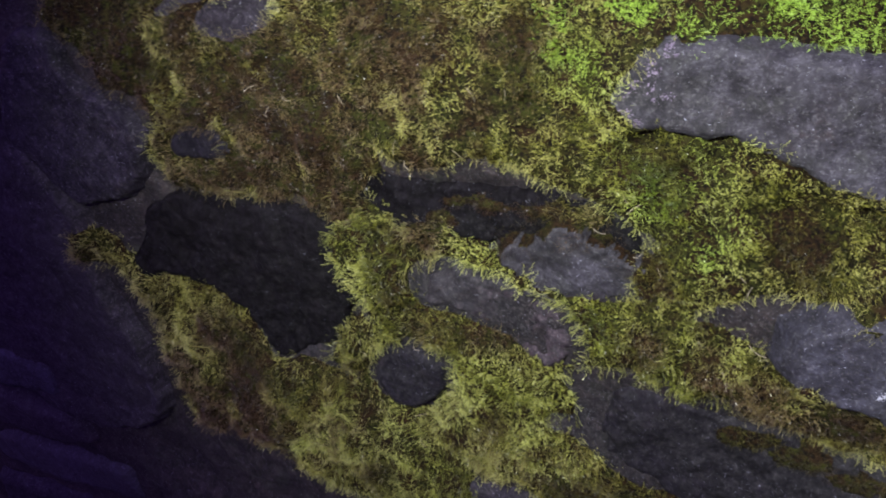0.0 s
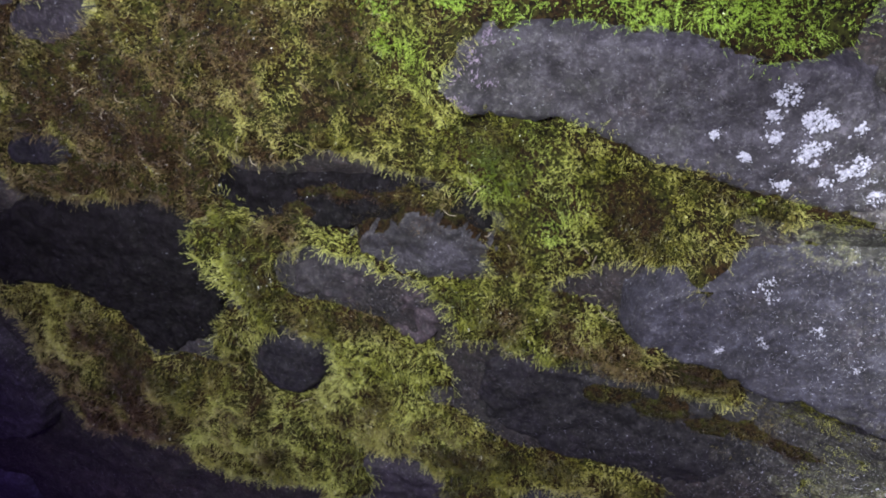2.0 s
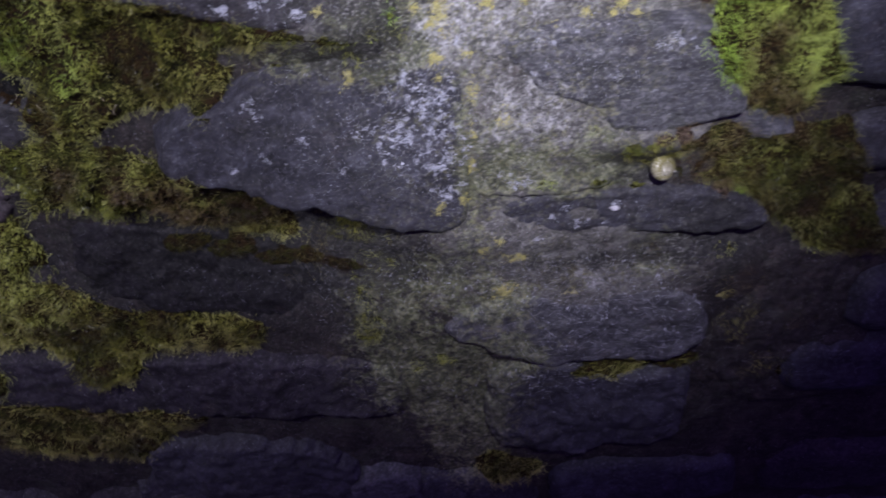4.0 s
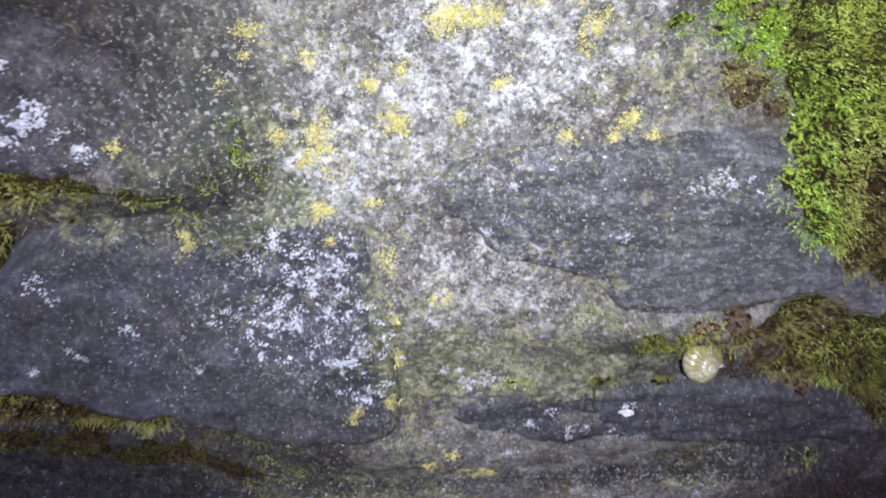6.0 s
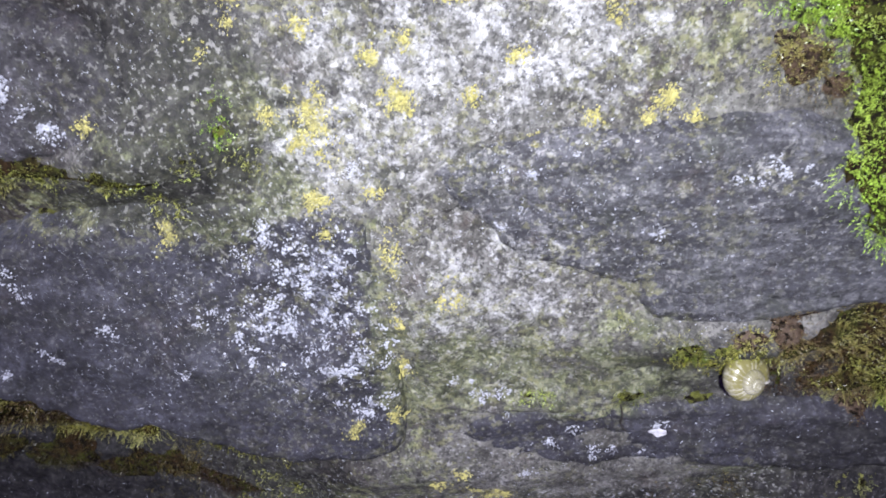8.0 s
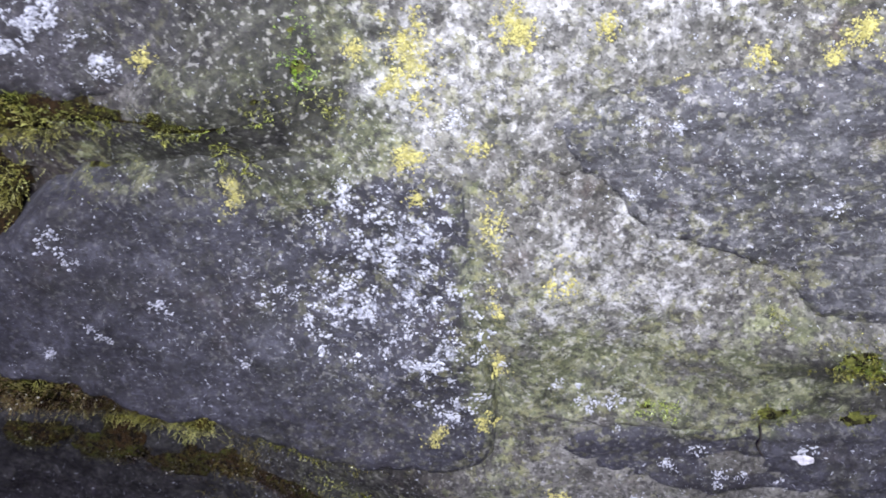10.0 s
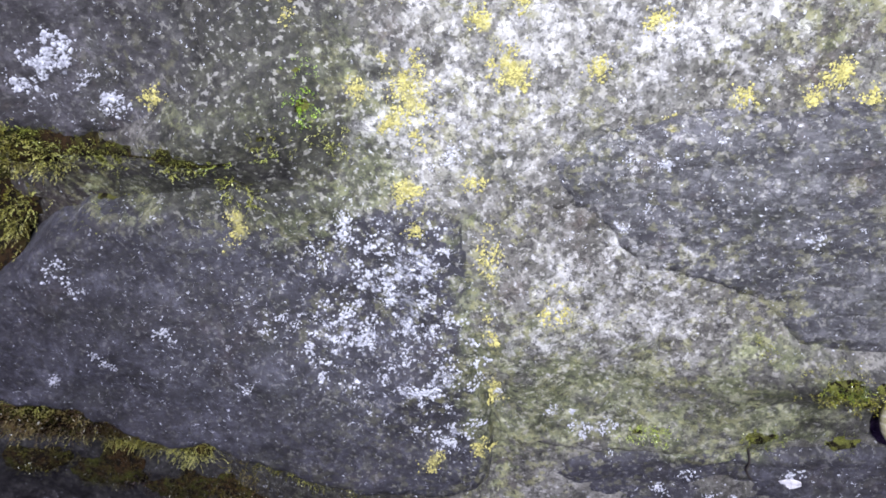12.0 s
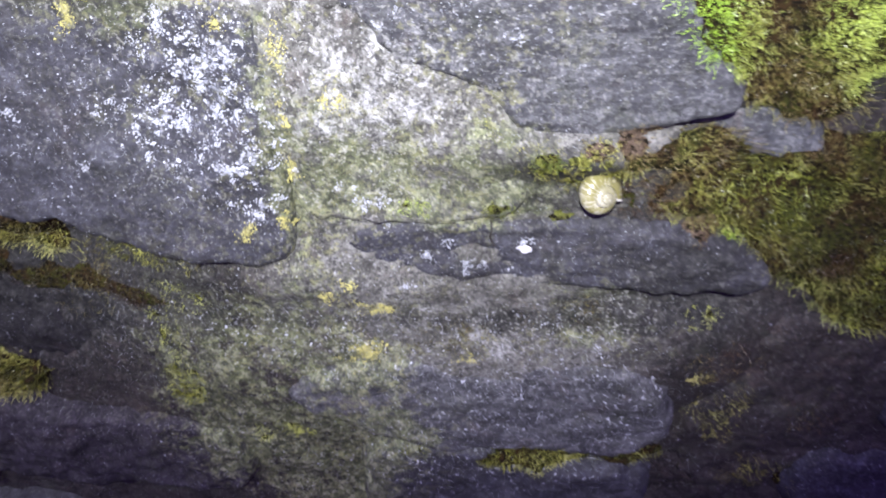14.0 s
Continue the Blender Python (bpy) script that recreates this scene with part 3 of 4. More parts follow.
def ground_material():
    n = Nodes("dark_turf")
    colour = n.mix(n.ramp(n.noise(3, 6, 0.7), 0.35, 0.65), (0.020, 0.030, 0.010), (0.060, 0.065, 0.022))
    return n.done(Base_Color=colour, Roughness=0.95, Normal=n.bump(n.noise(40, 5, 0.7), 1.0, 0.03))


gm = bpy.data.meshes.new("ground")
gb = bmesh.new()
bmesh.ops.create_grid(gb, x_segments=40, y_segments=40, size=60)
gb.to_mesh(gm)
gb.free()
gm.materials.append(ground_material())
tagged(new("ground", gm), "dark turf at the foot of the wall", "ground", kind="structure")


# ---- moss ----
def softened(grid, reach):
    """The wall face as moss sees it: hollows filled, edges bridged."""
    out = grid
    for axis in (0, 1):
        pad = np.pad(out, [(reach, reach) if k == axis else (0, 0) for k in (0, 1)], mode="edge")
        run = np.cumsum(pad, axis)
        size = 2 * reach + 1
        first = np.take(run, range(size - 1, run.shape[axis]), axis)
        last = np.concatenate([np.zeros_like(np.take(run, [0], axis)), np.take(run, range(0, run.shape[axis] - size), axis)], axis)
        out = (first - last) / size
    return out


SOFT = np.minimum(FACE, softened(softened(FACE, 5), 4))


def shoot(seed, leaves, reach, width):
    """One moss shoot of unit length along z: pointed leaves round a bending stem. Vertices, faces, and height along it."""
    r = random.Random(seed)
    verts, faces, tip = [], [], []
    bend = r.uniform(0.1, 0.4)
    for k in range(leaves):
        s = 0.15 + 0.85 * k / (leaves - 1)
        c = Vector((bend * s * s, 0, s))
        turn = k * 2.4 + r.uniform(-0.4, 0.4)
        lift = 0.35 + 0.75 * s
        out = Vector((math.cos(turn) * math.cos(lift), math.sin(turn) * math.cos(lift), math.sin(lift)))
        side = Vector((-math.sin(turn), math.cos(turn), 0))
        long, wide = reach * r.uniform(0.75, 1.25) * (1.15 - 0.5 * s), width * r.uniform(0.75, 1.25)
        base = len(verts)
        for p, h in ((c, s * 0.6), (c + out * long * 0.45 + side * wide, s), (c + out * long + Vector((0, 0, 0.02)), min(1, s + 0.35)), (c + out * long * 0.45 - side * wide, s)):
            verts.append(p)
            tip.append(h)
        faces.append((base, base + 1, base + 2, base + 3))
    return np.array([tuple(v) for v in verts]), np.array(faces), np.array(tip)


ROSETTES = [shoot(k, 6, 0.33, 0.056) for k in range(14)]      # short leafy tips that make up the cushion
PLUMES = [shoot(40 + k, 13, 0.16, 0.024) for k in range(8)]   # slender feathery shoots that stand out of it and fringe its rim
SHOOTS = ROSETTES + PLUMES


TUFT = 1.0   # mats lower than this have no mound of their own


def moss(outline, label, height=7.0, spread=2.5, length=6.0, lushness=0.0, dryness=0.0, ragged=1.0, holes=(), over=2.5, tone=0.0, base=None):
    """A mat of moss on the wall face: a low mound of litter with shoots standing on it."""
    seed = abs(int(outline[0][0] * 3 + outline[0][1])) % 97
    edge = rounded(outline, 1)
    reach = 8 + over + 7 * ragged
    low, high = edge.min(0) - reach, edge.max(0) + reach
    x, z = np.meshgrid(np.arange(low[0], high[0], 3.0 if height > 3 else 1.2), np.arange(low[1], high[1], 3.0 if height > 3 else 1.2))

    def depth(px, pz):
        d = over + inside_by(px, pz, edge) + ragged * (5.5 * layers(px, pz, 30, seed) + 2.5 * field(px, pz, 8, seed + 2))
        for hole in holes:
            d = np.minimum(d, -inside_by(px, pz, rounded(hole)) + 1.5 * field(px, pz, 9, seed + 4))
        if TUFT < height < 3 and ragged > 0.4:
            d = np.minimum(d, 5 * (field(px, pz, 4.2, seed + 5) + 0.12))
        return d

    def rise(px, pz, d):
        clump = 0.85 + 0.6 * layers(px, pz, 30, seed + 6, 2) + 0.75 * field(px, pz, 13, seed + 8) + 0.42 * field(px, pz, 5.5, seed + 9)
        clump = np.maximum(clump, 0.3)
        return height * (1 - np.exp(-np.clip(d, 0, None) / 7)) * clump - np.where(d < 0, 2 - d, 0)

    under = SOFT if height > 3 else FACE
    d = depth(x, z)
    y = face_at(x, z, under) - rise(x, z, d) * (0.8 if TUFT < height < 3 else 1.0) + (1.2 if height < TUFT else 0.5 if height < 3 else 0.0)
    mat = new("moss_mat", sheet("moss_mat", x, y, z, d > -4, base or (SHADED_LITTER if height > 3 or dryness > 0.5 else TUFT_BASE)))
    tagged(mat, label, "moss", "moss on the wall")
    r = np.random.default_rng(seed)
    if height > 3:   # many fine short shoots, longer ones along the rim
        spread, length = 0.36 * spread, 0.52 * length
    count = int((high[0] - low[0]) * (high[1] - low[1]) / spread)
    px, pz = r.uniform(low[0], high[0], count), r.uniform(low[1], high[1], count)
    d = depth(px, pz)
    thin = np.clip(0.8 + 0.5 * field(px, pz, 13, seed + 8) + 0.5 * field(px, pz, 5.5, seed + 9), 0.35, 1)
    keep = (d > -1) & (r.random(count) < thin)
    px, pz, d = px[keep], pz[keep], d[keep]
    count = len(px)
    py = face_at(px, pz, under) - rise(px, pz, d) + (0.1 if height < TUFT else 0.6)
    e = 3.0
    gx, gz = (depth(px + e, pz) - depth(px - e, pz)) / (2 * e), (depth(px, pz + e) - depth(px, pz - e)) / (2 * e)
    rim = np.exp(-np.clip(d, 0, None) / 5)
    tuft = np.stack([layers(px, pz, 13, seed + 20, 2), np.zeros(count), layers(px, pz, 13, seed + 30, 2)], 1)
    way = np.stack([-gx * rim * 1.2, np.full(count, -1.0), -gz * rim * 1.2 + 0.15], 1) + 0.75 * tuft + r.normal(0, 0.38, (count, 3))
    way /= np.linalg.norm(way, axis=1)[:, None]
    side = np.cross(way, r.normal(0, 1, (count, 3)))
    side /= np.linalg.norm(side, axis=1)[:, None]
    third = np.cross(way, side)
    size = length * r.uniform(0.5, 1.3, count) * (1 + 0.3 * field(px, pz, 13, seed + 8)) * (0.75 + 0.25 * np.clip(d / 6, 0, 1))
    plume = r.random(count) < ((0.05 + 0.28 * rim) if height > 5 else 0.0)
    size = np.where(plume, length * r.uniform(1.5, 2.6, count), size)
    # tone follows the clumps: shade in their hollows is put into the colour
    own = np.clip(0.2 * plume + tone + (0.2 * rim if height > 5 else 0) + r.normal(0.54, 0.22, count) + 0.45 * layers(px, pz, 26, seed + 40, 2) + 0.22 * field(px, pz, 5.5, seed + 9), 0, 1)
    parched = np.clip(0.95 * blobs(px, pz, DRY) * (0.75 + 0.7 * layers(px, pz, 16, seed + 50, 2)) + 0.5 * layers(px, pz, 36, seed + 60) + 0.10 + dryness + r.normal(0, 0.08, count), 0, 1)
    fresh = np.clip(blobs(px, pz, LUSH) * (0.8 + 0.5 * field(px, pz, 12, seed + 70)) + lushness, 0, 1)
    which = np.where(plume, r.integers(len(ROSETTES), len(SHOOTS), count), r.integers(0, len(ROSETTES), count))
    verts, faces, vals, total = [], [], {"tip": [], "own": [], "dry": [], "lush": []}, 0
    for k, (sv, sf, st) in enumerate(SHOOTS):
        m = np.flatnonzero(which == k)
        if not len(m):
            continue
        wide = size[m, None, None] * 0.9
        p = sv[None, :, 0:1] * side[m, None] * wide + sv[None, :, 1:2] * third[m, None] * wide + sv[None, :, 2:3] * way[m, None] * size[m, None, None]
        p += np.stack([px[m], py[m], pz[m]], 1)[:, None]
        verts.append(p.reshape(-1, 3))
        faces.append((sf[None] + (np.arange(len(m)) * len(sv))[:, None, None] + total).reshape(-1, 4))
        total += len(m) * len(sv)
        vals["tip"].append(np.tile(st, len(m)))
        for key, array in (("own", own), ("dry", parched), ("lush", fresh)):
            vals[key].append(np.repeat(array[m], len(sv)))
    if not verts:
        return mat
    verts = np.concatenate(verts) * MM + np.array([0, 0, BASE])
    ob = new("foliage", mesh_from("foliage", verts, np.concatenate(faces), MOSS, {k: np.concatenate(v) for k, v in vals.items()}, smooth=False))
    ob.parent = mat
    tagged(ob, kind="stuff")
    return mat


moss([(-604, 186), (-299, 177), (-298, 155), (-316, 145), (-326, 125), (-311, 107), (-293, 104), (-253, 101), (-225, 90), (-197, 78), (-162, 68), (-148, 61), (-160, 50), (-173, 33), (-180, 14), (-198, 20), (-222, 13), (-253, 7), (-273, -3), (-293, -1), (-303, 16), (-288, 28), (-297, 41), (-319, 56), (-341, 63), (-371, 68), (-393, 79), (-435, 69), (-454, 79), (-478, 88), (-493, 66), (-498, 23), (-520, 26), (-554, 39), (-591, 36), (-663, 35)],
     "thick olive and brown moss cushion between stones", height=9, spread=3.1, holes=[[(-590, 156), (-562, 171), (-530, 180), (-516, 166), (-538, 150), (-570, 144)], [(-636, 74), (-614, 86), (-590, 85), (-582, 73), (-590, 61), (-619, 57), (-635, 61)], [(-506, 50), (-486, 65), (-465, 56), (-389, 54), (-346, 57), (-315, 47), (-300, 28), (-307, 13), (-358, 21), (-400, 18), (-428, 14), (-462, 25), (-488, 32)], [(-171, 48), (-160, 51), (-134, 52), (-110, 49), (-116, 34), (-135, 35), (-158, 33), (-172, 39)], [(-181, 1), (-177, 18), (-157, 29), (-136, 35), (-110, 37), (-109, 1), (-168, -14)]], over=4.5)
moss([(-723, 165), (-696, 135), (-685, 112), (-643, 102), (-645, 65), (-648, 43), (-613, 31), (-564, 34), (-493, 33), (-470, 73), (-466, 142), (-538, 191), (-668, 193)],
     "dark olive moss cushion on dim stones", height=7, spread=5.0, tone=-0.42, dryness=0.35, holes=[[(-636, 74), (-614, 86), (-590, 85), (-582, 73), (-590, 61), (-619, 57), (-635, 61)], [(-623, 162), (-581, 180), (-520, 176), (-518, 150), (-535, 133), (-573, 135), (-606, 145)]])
moss([(-485, 36), (-465, 29), (-434, 27), (-407, 12), (-380, -5), (-351, -11), (-322, -10), (-300, -4), (-276, -3), (-267, -19), (-240, -29), (-222, -50), (-204, -60), (-204, -82), (-236, -65), (-268, -68), (-292, -55), (-322, -59), (-339, -56), (-353, -78), (-340, -102), (-368, -112), (-375, -134), (-341, -133), (-319, -160), (-385, -169), (-405, -180), (-422, -171), (-433, -179), (-418, -217), (-439, -236), (-538, -254), (-594, -220), (-552, -144), (-509, -120), (-539, -105), (-521, -80), (-492, -60), (-506, -21), (-517, -6), (-498, 16)],
     "feathery yellow-green moss hanging over dark stones", height=10, length=8.0, spread=3.1, lushness=0.18, holes=[[(-513, -115), (-492, -81), (-459, -70), (-429, -81), (-433, -117), (-459, -144), (-496, -147)], [(-461, -8), (-421, 5), (-376, -5), (-339, -20), (-332, -49), (-340, -69), (-367, -73), (-389, -49), (-431, -42), (-462, -35)]])
moss([(-754, -19), (-733, -22), (-717, -40), (-693, -42), (-642, -41), (-605, -27), (-609, -59), (-587, -76), (-583, -102), (-564, -109), (-540, -120), (-522, -133), (-506, -221), (-563, -234), (-622, -213), (-654, -216), (-699, -216), (-702, -169), (-710, -120), (-709, -84), (-720, -63), (-754, -41)],
     "brownish green moss cushion with feathery fringe", height=9, length=7.5, spread=3.0, tone=-0.1, dryness=0.12, holes=[[(-665, 27), (-577, 30), (-508, 12), (-502, -26), (-516, -74), (-543, -94), (-590, -125), (-605, -97), (-623, -64), (-665, -52), (-723, -58)]])
moss([(-404, -127), (-335, -128), (-320, -158), (-285, -174), (-239, -172), (-184, -186), (-202, -207), (-233, -200), (-293, -198), (-306, -224), (-350, -226), (-356, -192), (-431, -185)],
     "green moss fringe hanging over a lower course", height=8, length=7.5, tone=-0.1, dryness=0.1)
moss([(-461, -248), (-365, -268), (-290, -268), (-266, -297), (-314, -312), (-337, -335), (-403, -328), (-487, -303)],
     "brown and green moss over the lowest stones", height=8, dryness=0.3, tone=-0.15)
moss([(-26, -372), (-8, -364), (14, -378), (36, -386), (30, -398), (-4, -402), (-24, -394)],
     "green moss tuft low on the wall", height=6, length=6.5)
moss([(-373, 204), (-132, 194), (-128, 142), (-163, 137), (-180, 138), (-197, 146), (-227, 153), (-261, 156), (-279, 156), (-287, 149), (-300, 159), (-311, 150), (-364, 123)],
     "fresh bright green moss above the slab", height=8, lushness=0.95, tone=0.45, dryness=-0.45, ragged=0.5, over=0.0)
moss([(132, 114), (128, 97), (124, 82), (127, 72), (134, 59), (138, 48), (131, 40), (128, 33), (139, 20), (151, 7), (161, -8), (166, -18), (230, -25), (181, 113)],
     "lush bright green moss cushion beside layered stone", height=9, lushness=0.5, tone=0.25, spread=2.2, length=6.0, dryness=-0.05, over=1.0, ragged=0.7)
moss([(122, -47), (120, -30), (130, -26), (146, -29), (158, -28), (177, -36), (196, -40), (217, -34), (243, -27), (290, -150), (240, -140), (213, -115), (193, -104), (194, -89), (177, -77), (164, -71), (145, -68), (133, -61)],
     "olive and brown moss cushion beside a ledge", height=7, length=5.0, dryness=0.28, tone=-0.25, lushness=0.2, over=0.5, ragged=0.8, holes=[[(118, -38), (133, -41), (148, -48), (149, -62), (136, -62), (120, -58)]])
moss([(24, -57), (31, -55), (43, -56), (45, -59), (38, -62), (27, -61)],
     "small bright green moss tuft", height=2.2, length=3.2, spread=0.9, tone=0.1, lushness=0.5, ragged=1.0, dryness=-0.3)
moss([(46, -248), (95, -241), (107, -235), (125, -249), (164, -250), (160, -257), (120, -258), (66, -256)],
     "thin strip of green moss in a joint", height=5, length=6.0, ragged=0.7, over=0.0)
moss([(-217, -38), (-202, -38), (-182, -43), (-176, -56), (-158, -66), (-154, -98), (-180, -98), (-212, -79), (-238, -76)],
     "brown-green moss strip along a joint", height=5.5, length=5.0, tone=-0.35, dryness=0.5)
moss([(-172, -92), (-160, -90), (-151, -99), (-155, -105), (-170, -101)],
     "green tip of a moss strip in a joint", height=5.5, length=6.0, spread=2.6, ragged=0.5, over=1.0, tone=0.1)
moss([(-172, 69), (-161, 68), (-134, 64), (-110, 58), (-89, 55), (-69, 52), (-77, 50), (-94, 52), (-120, 53), (-147, 56), (-180, 55)],
     "thin green moss strip under the slab", height=3.4, length=5.0, spread=2.6, ragged=0.5, over=1.5, lushness=0.35, tone=-0.05, dryness=-0.1)
moss([(-156, -67), (-129, -73), (-98, -81), (-68, -92), (-85, -105), (-122, -101), (-142, -85)],
     "low olive moss strip under the large stone", height=0.9, length=3.2, spread=1.2, tone=-0.35, dryness=0.2)


moss([(76, -31), (100, -29), (122, -27), (122, -46), (104, -50), (84, -46)],
     "brown and green moss scraps under layered stone", height=2.7, length=3.0, spread=0.9, ragged=0.9, over=0.5, dryness=0.45, tone=-0.2)
moss([(-64, 77), (-59, 78), (-57, 68), (-59, 61), (-63, 62), (-65, 69)],
     "small vivid green moss cushion on light stone", height=2.8, length=3.2, spread=0.7, ragged=0.3, over=0.5, lushness=1.0, tone=0.3, dryness=-0.4)
moss([(118, -38), (133, -40), (149, -46), (151, -63), (136, -64), (120, -60)],
     "dead brown moss and soil beside the shell", height=2.6, length=3.0, spread=0.8, ragged=0.6, dryness=0.75, tone=-0.15)


def ring(cx, cz, rx, rz):
    return [(cx + rx * math.cos(k * math.pi / 5), cz + rz * math.sin(k * math.pi / 5)) for k in range(10)]


# soil crumbs and small green cushions where the moss creeps onto bare stone
for cx, cz, rx, rz in [(119, 94, 6, 7), (131, 81, 9, 4.5), (114, 75, 8, 6), (116, 66, 7, 7), (110, 61, 5, 4), (125, 58, 10, 5), (103, 103, 7, 4), (124, 68, 6, 5), (110, -27, 10, 3.5), (124, -24, 9, 5), (141, -64, 11, 6), (160, -73, 11, 6)]:
    moss(ring(cx, cz, rx, rz), "brown crumbs of soil and dead moss on bare stone", height=2.9, length=2.6, spread=0.8, ragged=0.4, over=0.3, dryness=0.7, tone=0.2, base=SOIL)
for cx, cz, rx, rz in [(97, 92, 10, 5), (111, 97, 6, 6), (108, 87, 8, 5), (119, 82, 7, 5), (126, 88, 5, 6), (128, 75, 6, 4), (116, 61, 2.5, 2), (102, 66, 4, 2), (175, -80, 9, 6)]:
    moss(ring(cx, cz, rx, rz), "fresh green moss cushion creeping over bare stone", height=2.9, length=3.0, spread=0.7, ragged=0.38, over=0.3, lushness=0.65, tone=0.1, dryness=-0.2, base=GREEN_FILM)
for cx, cz, rx, rz in [(89, -32, 5, 3), (101, -31, 5, 4), (70, -59, 7, 4), (97, -65, 7, 4.5)]:
    moss(ring(cx, cz, rx, rz), "small dark green moss cushion on the ledge", height=2.9, length=2.8, spread=0.7, ragged=0.38, over=0.3, lushness=0.3, tone=-0.25, dryness=-0.1)


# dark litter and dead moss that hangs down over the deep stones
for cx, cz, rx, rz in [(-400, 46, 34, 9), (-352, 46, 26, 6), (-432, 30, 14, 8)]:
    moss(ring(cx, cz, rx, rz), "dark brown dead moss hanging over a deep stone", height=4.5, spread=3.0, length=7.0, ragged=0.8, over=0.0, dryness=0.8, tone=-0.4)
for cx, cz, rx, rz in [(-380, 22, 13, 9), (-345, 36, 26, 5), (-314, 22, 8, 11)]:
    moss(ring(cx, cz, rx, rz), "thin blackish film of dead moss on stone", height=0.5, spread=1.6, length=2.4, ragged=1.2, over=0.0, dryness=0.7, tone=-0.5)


# brown litter toned down further, so the joint's shade sits in its colour
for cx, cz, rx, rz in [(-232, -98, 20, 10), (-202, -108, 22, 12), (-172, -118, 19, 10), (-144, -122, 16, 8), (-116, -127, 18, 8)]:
    moss(ring(cx, cz, rx, rz), "dead brown moss and litter hanging under a joint, darkened as if unlit", height=3.6, spread=3.0, length=5.5, ragged=0.9, over=0.0, dryness=0.75, tone=-0.45)


# low tufts and films of moss on the bare stones
for cx, cz, rx, rz in [(-70, 56, 6, 3), (-52, 51, 7, 7), (73, -20, 3, 7), (-99, 51, 7, 4), (-138, 52, 17, 3), (-132, 35, 10, 4), (54, -4, 4, 3), (-88, 38, 4, 2), (-52, -234, 9, 8), (-92, -122, 17, 10), (-106, -188, 10, 16), (163, -131, 13, 5), (18, -244, 10, 9), (-70, -234, 9, 7), (122, -115, 11, 3), (-106, -153, 8, 19), (-107, -193, 10, 13), (-52, -228, 11, 9)]:
    moss(ring(cx, cz, rx, rz), "thin low tuft of green moss on stone", height=1.3, spread=1.1, length=2.6, ragged=1.1, over=0.5, lushness=0.1, tone=0.05, dryness=-0.2)


# thin brown films of dead moss and litter in the deep joints
for cx, cz, rx, rz in [(190, -162, 23, 16), (237, -202, 26, 29), (188, -214, 14, 33), (221, -268, 26, 18), (-124, -111, 20, 11), (-145, -137, 22, 11), (102, -128, 24, 10), (46, -141, 17, 8)]:
    moss(ring(cx, cz, rx, rz), "thin film of dead brown moss and litter", height=0.5, spread=2.4, length=2.6, ragged=2.2, over=0.0, dryness=0.6, tone=-0.25)


# ---- crust lichens: thin uneven flakes lying on the stone ----
def lichen(spot, kind, seed, material, label, cover=1.0, small=0.5, large=1.7, loose=0.75):
    cx, cz, rx, rz = spot
    r = np.random.default_rng(seed)
    lobes = max(3, int(cover * (2 + 0.16 * rx * rz)))
    middle = r.normal(0, loose, (lobes, 2)) * (rx, rz) + (cx, cz)
    verts, faces = [], []
    n = 7
    for lx, lz in middle:
        reach = r.uniform(0.5, 1.8)
        for x, z in r.normal(0, reach, (r.integers(10, 26), 2)) + (lx, lz):
            size = small + (large - small) * r.random() ** 2.5
            a = np.arange(n) * 2 * math.pi / n + r.uniform(0, 1)
            radius = size * r.uniform(0.35, 1.2, n)
            ox, oz = x + np.cos(a) * radius, z + np.sin(a) * radius
            ix, iz = x + np.cos(a) * radius * 0.7, z + np.sin(a) * radius * 0.7
            top = r.uniform(0.1, 0.35)
            base = len(verts)
            verts += list(zip(ox, face_at(ox, oz) + 0.5, oz)) + list(zip(ix, face_at(ix, iz) - top, iz))
            for k in range(n):
                faces.append((base + k, base + (k + 1) % n, base + n + (k + 1) % n, base + n + k))
            for k in (1, 3):
                faces.append((base + n, base + n + k, base + n + k + 1, base + n + k + 2))
    verts = np.array(verts) * MM + np.array([0, 0, BASE])
    ob = new("lichen_patch", mesh_from("lichen_patch", verts, faces, material))
    return tagged(ob, label, "lichen", kind)


for k, spot in enumerate(YELLOW + YELLOW_SMALL + YELLOW_MORE):
    cover = 3.6 if k < len(YELLOW) else 2.4 if k < len(YELLOW + YELLOW_SMALL) else 1.5
    lichen(spot, "yellow lichens", 100 + k, YELLOW_CRUST, "mustard yellow crust lichen on the stone", cover, 0.2, 0.7, 0.55)
for k, spot in enumerate(WHITE):
    lichen(spot, "white lichens", 300 + k, WHITE_CRUST, "chalky white lichen spots on dark stone", 1.7, 0.2, 1.0, 0.9)
for k, spot in enumerate(WHITE_SLAB):
    lichen(spot, "white lichens", 400 + k, WHITE_CRUST, "chalky white lichen rosette on the slab", 1.7, 0.4, 1.3, 0.42)
for k, spot in enumerate(PURPLE):
    lichen(spot, "purple lichens", 700 + k, PURPLE_CRUST, "dusty purple-grey crust on the tip of the slab", 0.9, 0.3, 1.0)
for k, spot in enumerate(WHITE_SMALL):
    lichen(spot, "white lichens", 500 + k, WHITE_CRUST, "small chalky white lichen spot on stone", 1.0, 0.2, 0.7)


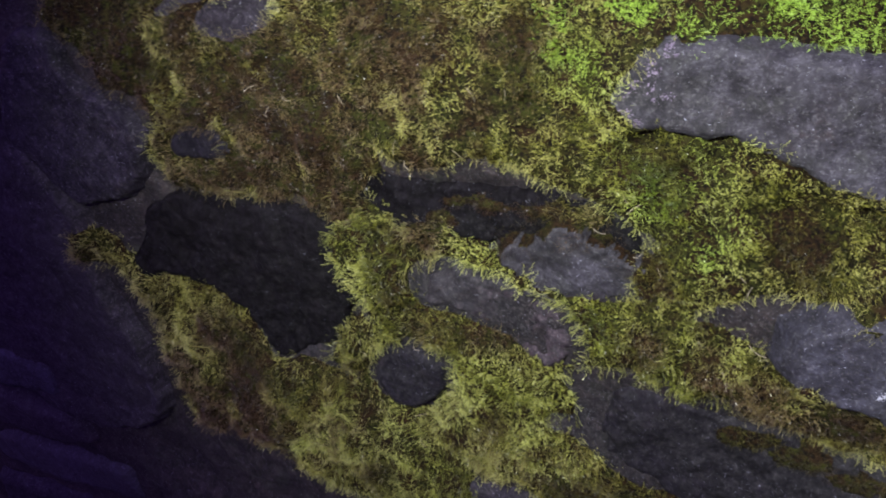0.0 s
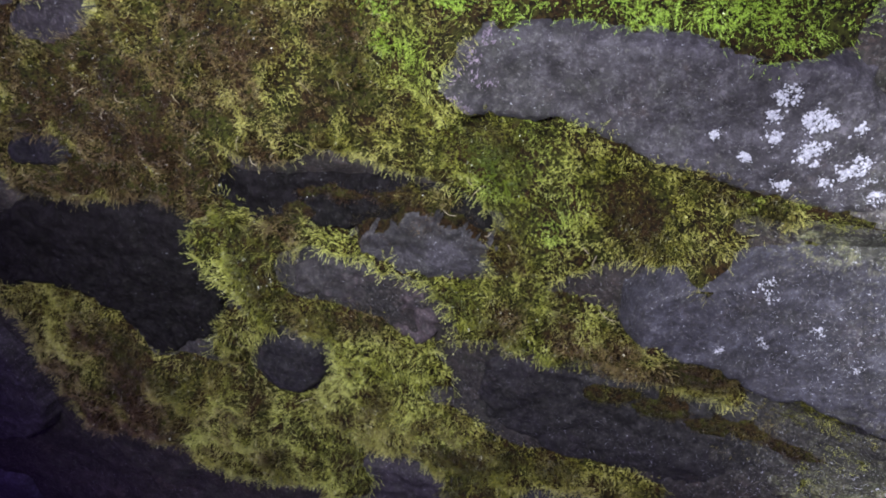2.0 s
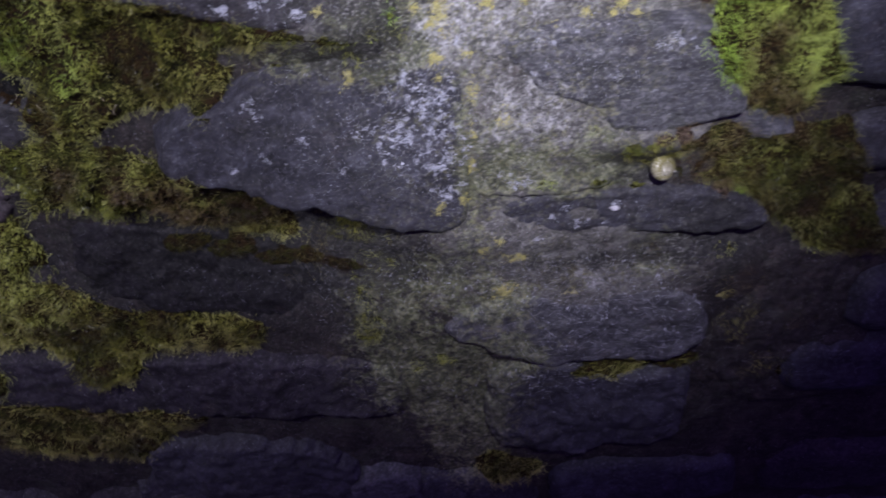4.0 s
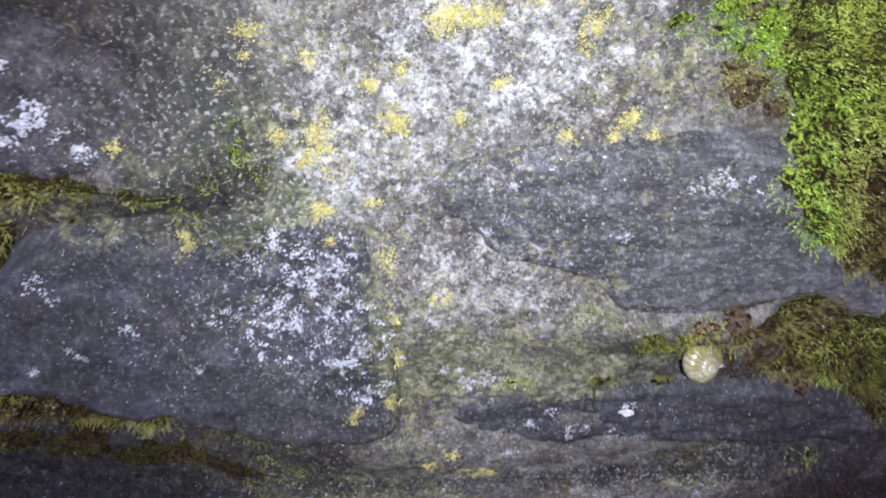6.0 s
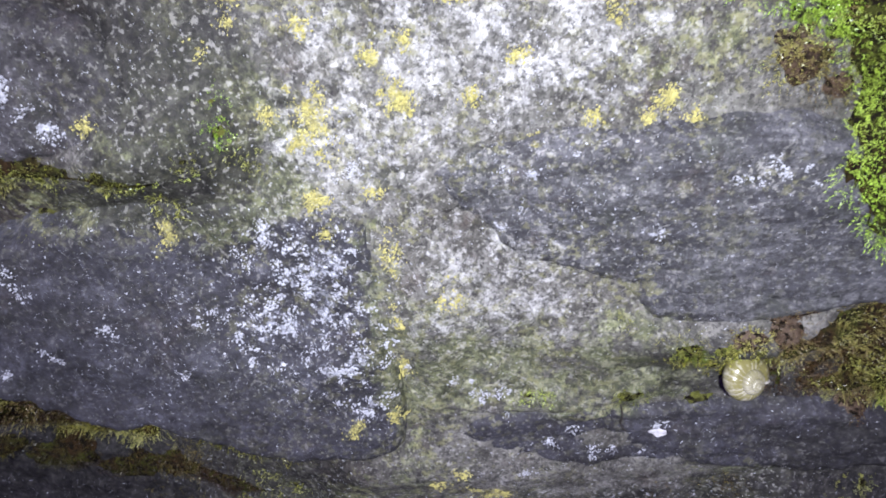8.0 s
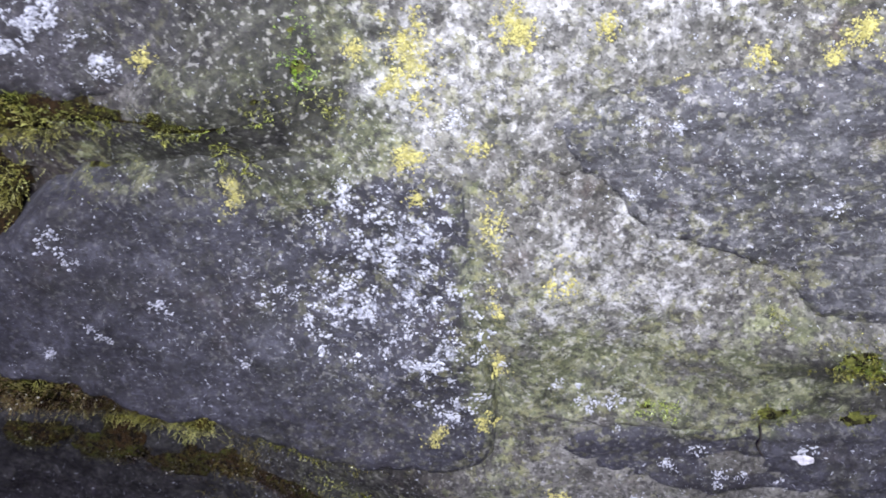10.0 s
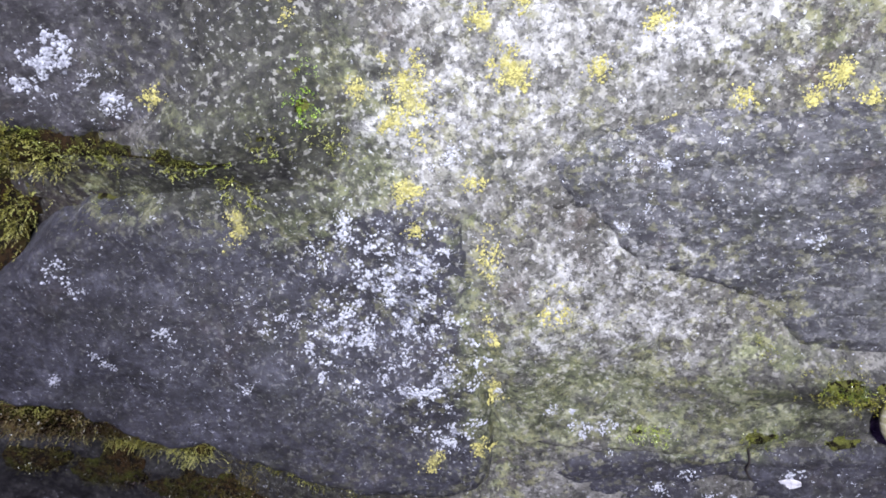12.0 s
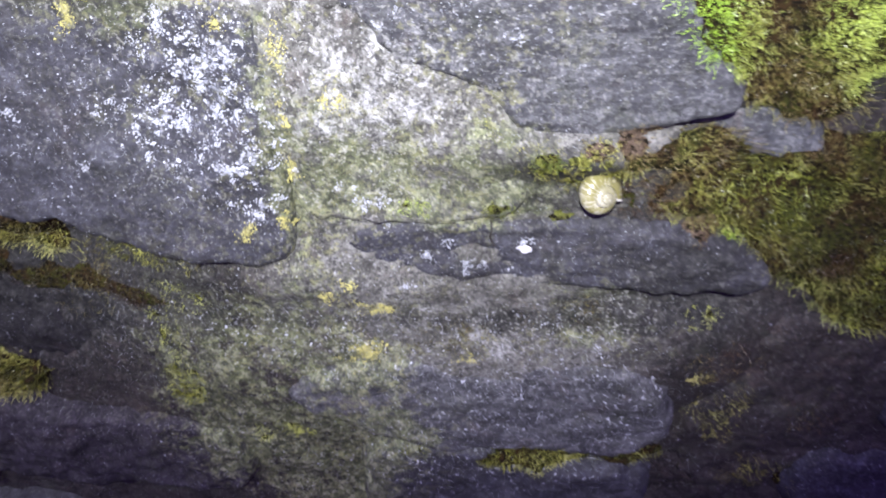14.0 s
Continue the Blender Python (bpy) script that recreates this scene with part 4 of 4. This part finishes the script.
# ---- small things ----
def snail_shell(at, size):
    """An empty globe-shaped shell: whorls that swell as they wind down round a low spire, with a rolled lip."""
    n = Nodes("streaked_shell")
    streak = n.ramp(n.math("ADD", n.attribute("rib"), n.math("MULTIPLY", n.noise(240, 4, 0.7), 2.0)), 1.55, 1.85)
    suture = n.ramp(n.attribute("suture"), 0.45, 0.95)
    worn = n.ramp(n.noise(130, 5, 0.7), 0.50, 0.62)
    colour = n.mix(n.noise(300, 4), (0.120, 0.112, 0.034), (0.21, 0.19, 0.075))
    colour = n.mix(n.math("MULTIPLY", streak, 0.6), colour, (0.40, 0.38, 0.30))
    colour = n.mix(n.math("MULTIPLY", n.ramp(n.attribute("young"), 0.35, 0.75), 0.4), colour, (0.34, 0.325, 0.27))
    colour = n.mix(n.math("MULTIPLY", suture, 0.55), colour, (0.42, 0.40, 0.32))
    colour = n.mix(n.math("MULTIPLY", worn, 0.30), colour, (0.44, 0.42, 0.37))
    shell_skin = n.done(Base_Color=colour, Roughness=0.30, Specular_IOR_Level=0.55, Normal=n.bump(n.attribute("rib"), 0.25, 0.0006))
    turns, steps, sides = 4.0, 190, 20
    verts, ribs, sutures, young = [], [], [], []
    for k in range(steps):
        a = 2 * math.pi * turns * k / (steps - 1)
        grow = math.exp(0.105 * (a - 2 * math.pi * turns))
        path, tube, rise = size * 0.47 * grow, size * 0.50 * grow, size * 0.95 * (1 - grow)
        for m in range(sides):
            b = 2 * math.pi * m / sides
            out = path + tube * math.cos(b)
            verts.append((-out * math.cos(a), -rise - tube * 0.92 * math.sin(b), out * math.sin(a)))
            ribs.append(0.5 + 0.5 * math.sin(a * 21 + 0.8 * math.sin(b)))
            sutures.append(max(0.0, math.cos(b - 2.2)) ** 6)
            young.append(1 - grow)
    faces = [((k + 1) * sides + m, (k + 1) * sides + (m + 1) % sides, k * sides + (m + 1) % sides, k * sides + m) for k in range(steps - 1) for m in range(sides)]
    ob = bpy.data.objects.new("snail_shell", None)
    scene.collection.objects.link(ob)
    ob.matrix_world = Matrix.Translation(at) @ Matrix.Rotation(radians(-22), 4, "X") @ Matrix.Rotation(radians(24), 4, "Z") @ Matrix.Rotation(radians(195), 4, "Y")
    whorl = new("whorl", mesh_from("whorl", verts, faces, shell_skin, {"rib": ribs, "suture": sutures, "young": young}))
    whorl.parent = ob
    # the lip: a thickened ring round the mouth, and a blackish disc for the shaded hollow inside it
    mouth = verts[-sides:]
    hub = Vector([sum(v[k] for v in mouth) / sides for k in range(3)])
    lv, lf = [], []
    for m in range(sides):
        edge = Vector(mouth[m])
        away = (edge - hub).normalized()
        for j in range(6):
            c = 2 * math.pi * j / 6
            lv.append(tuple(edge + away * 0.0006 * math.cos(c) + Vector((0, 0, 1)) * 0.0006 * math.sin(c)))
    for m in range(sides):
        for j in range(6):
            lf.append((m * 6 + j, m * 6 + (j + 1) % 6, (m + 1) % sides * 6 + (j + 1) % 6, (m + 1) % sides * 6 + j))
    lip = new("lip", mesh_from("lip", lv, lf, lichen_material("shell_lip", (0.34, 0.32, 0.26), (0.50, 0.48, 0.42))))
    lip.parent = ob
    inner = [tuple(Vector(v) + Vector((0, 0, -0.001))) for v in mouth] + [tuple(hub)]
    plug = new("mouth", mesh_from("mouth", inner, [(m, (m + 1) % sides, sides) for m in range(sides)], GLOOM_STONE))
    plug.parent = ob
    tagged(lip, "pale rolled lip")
    tagged(plug, "blackish disc standing in for the shaded mouth")
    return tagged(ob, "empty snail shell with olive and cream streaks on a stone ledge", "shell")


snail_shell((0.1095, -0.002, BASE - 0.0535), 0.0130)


def strand(points, thick, colour, name, label, category):
    """A thin bent stalk through the points (mm: x, z, height off the face)."""
    curve = bpy.data.curves.new(name, "CURVE")
    curve.dimensions, curve.bevel_depth, curve.bevel_resolution, curve.resolution_u = "3D", thick * MM, 1, 4
    line = curve.splines.new("NURBS")
    line.points.add(len(points) - 1)
    line.use_endpoint_u, line.order_u = True, 3
    for p, (x, z, off) in zip(line.points, points):
        p.co = (x * MM, (float(face_at(np.array([float(x)]), np.array([float(z)]))[0]) - off) * MM, BASE + z * MM, 1)
    n = Nodes(name)
    n.done(Base_Color=n.mix(n.noise(400), colour, tuple(c * 0.5 for c in colour)), Roughness=0.6)
    curve.materials.append(n.mat)
    me = bpy.data.meshes.new_from_object(new(name + "_path", curve))
    bpy.data.objects.remove(bpy.data.objects[name + "_path"])
    me.materials.clear()
    me.materials.append(n.mat)
    return tagged(new(name, me), label, category)


def stone_chip(x, z, long, high):
    """A thin sharp-edged splinter lying flat on the face."""
    r = random.Random(5)
    bm = bmesh.new()
    rim = []
    for k in range(11):
        a = 2 * math.pi * k / 11
        far = r.uniform(0.5, 1.25)
        px, pz = x + long * far * math.cos(a), z + high * far * math.sin(a)
        rim.append((px, pz))
    level = float(face_at(np.array([float(x)]), np.array([float(z)]))[0])
    low = [bm.verts.new((px * MM, (level + 1.5) * MM, BASE + pz * MM)) for px, pz in rim]
    top = [bm.verts.new(((x + (px - x) * 0.84) * MM, (level - r.uniform(0.5, 1.1)) * MM, BASE + (z + (pz - z) * 0.84) * MM)) for px, pz in rim]
    bm.faces.new(top)
    for k in range(11):
        bm.faces.new((low[k], low[(k + 1) % 11], top[(k + 1) % 11], top[k]))
    bmesh.ops.recalc_face_normals(bm, faces=bm.faces[:])
    me = bpy.data.meshes.new("stone_chip")
    bm.to_mesh(me)
    bm.free()
    me.materials.append(lichen_material("white_mineral", (0.30, 0.30, 0.32), (0.56, 0.55, 0.56)))
    return tagged(new("stone_chip", me), "small white stone chip lying on the ledge", "stone chip")


stone_chip(81, -82, 3.8, 1.7)
strand([(66, -66, 1), (67, -71, 1.5), (65, -75, 1.5), (68, -80, 0.8)], 0.35, (0.03, 0.025, 0.02), "rootlet", "thin black rootlet hanging over the ledge", "root")
sr = random.Random(11)
for k in range(26):
    x, z = sr.choice(((-500, 120), (-420, 90), (-300, 40), (-285, 10), (-470, -60), (-420, -150), (-260, -40)))
    x, z = x + sr.uniform(-45, 45), z + sr.uniform(-28, 28)
    turn, far = sr.uniform(0, 6.3), sr.uniform(5, 11)
    strand([(x, z, 8), (x + far * 0.5 * math.cos(turn), z + far * 0.5 * math.sin(turn), 13), (x + far * math.cos(turn + 0.5), z + far * math.sin(turn + 0.5), 13 + sr.uniform(-2, 2))],
           0.16, (0.50, 0.44, 0.30), "dry_stalk", "pale dry stalk lying on the moss", "stalk")
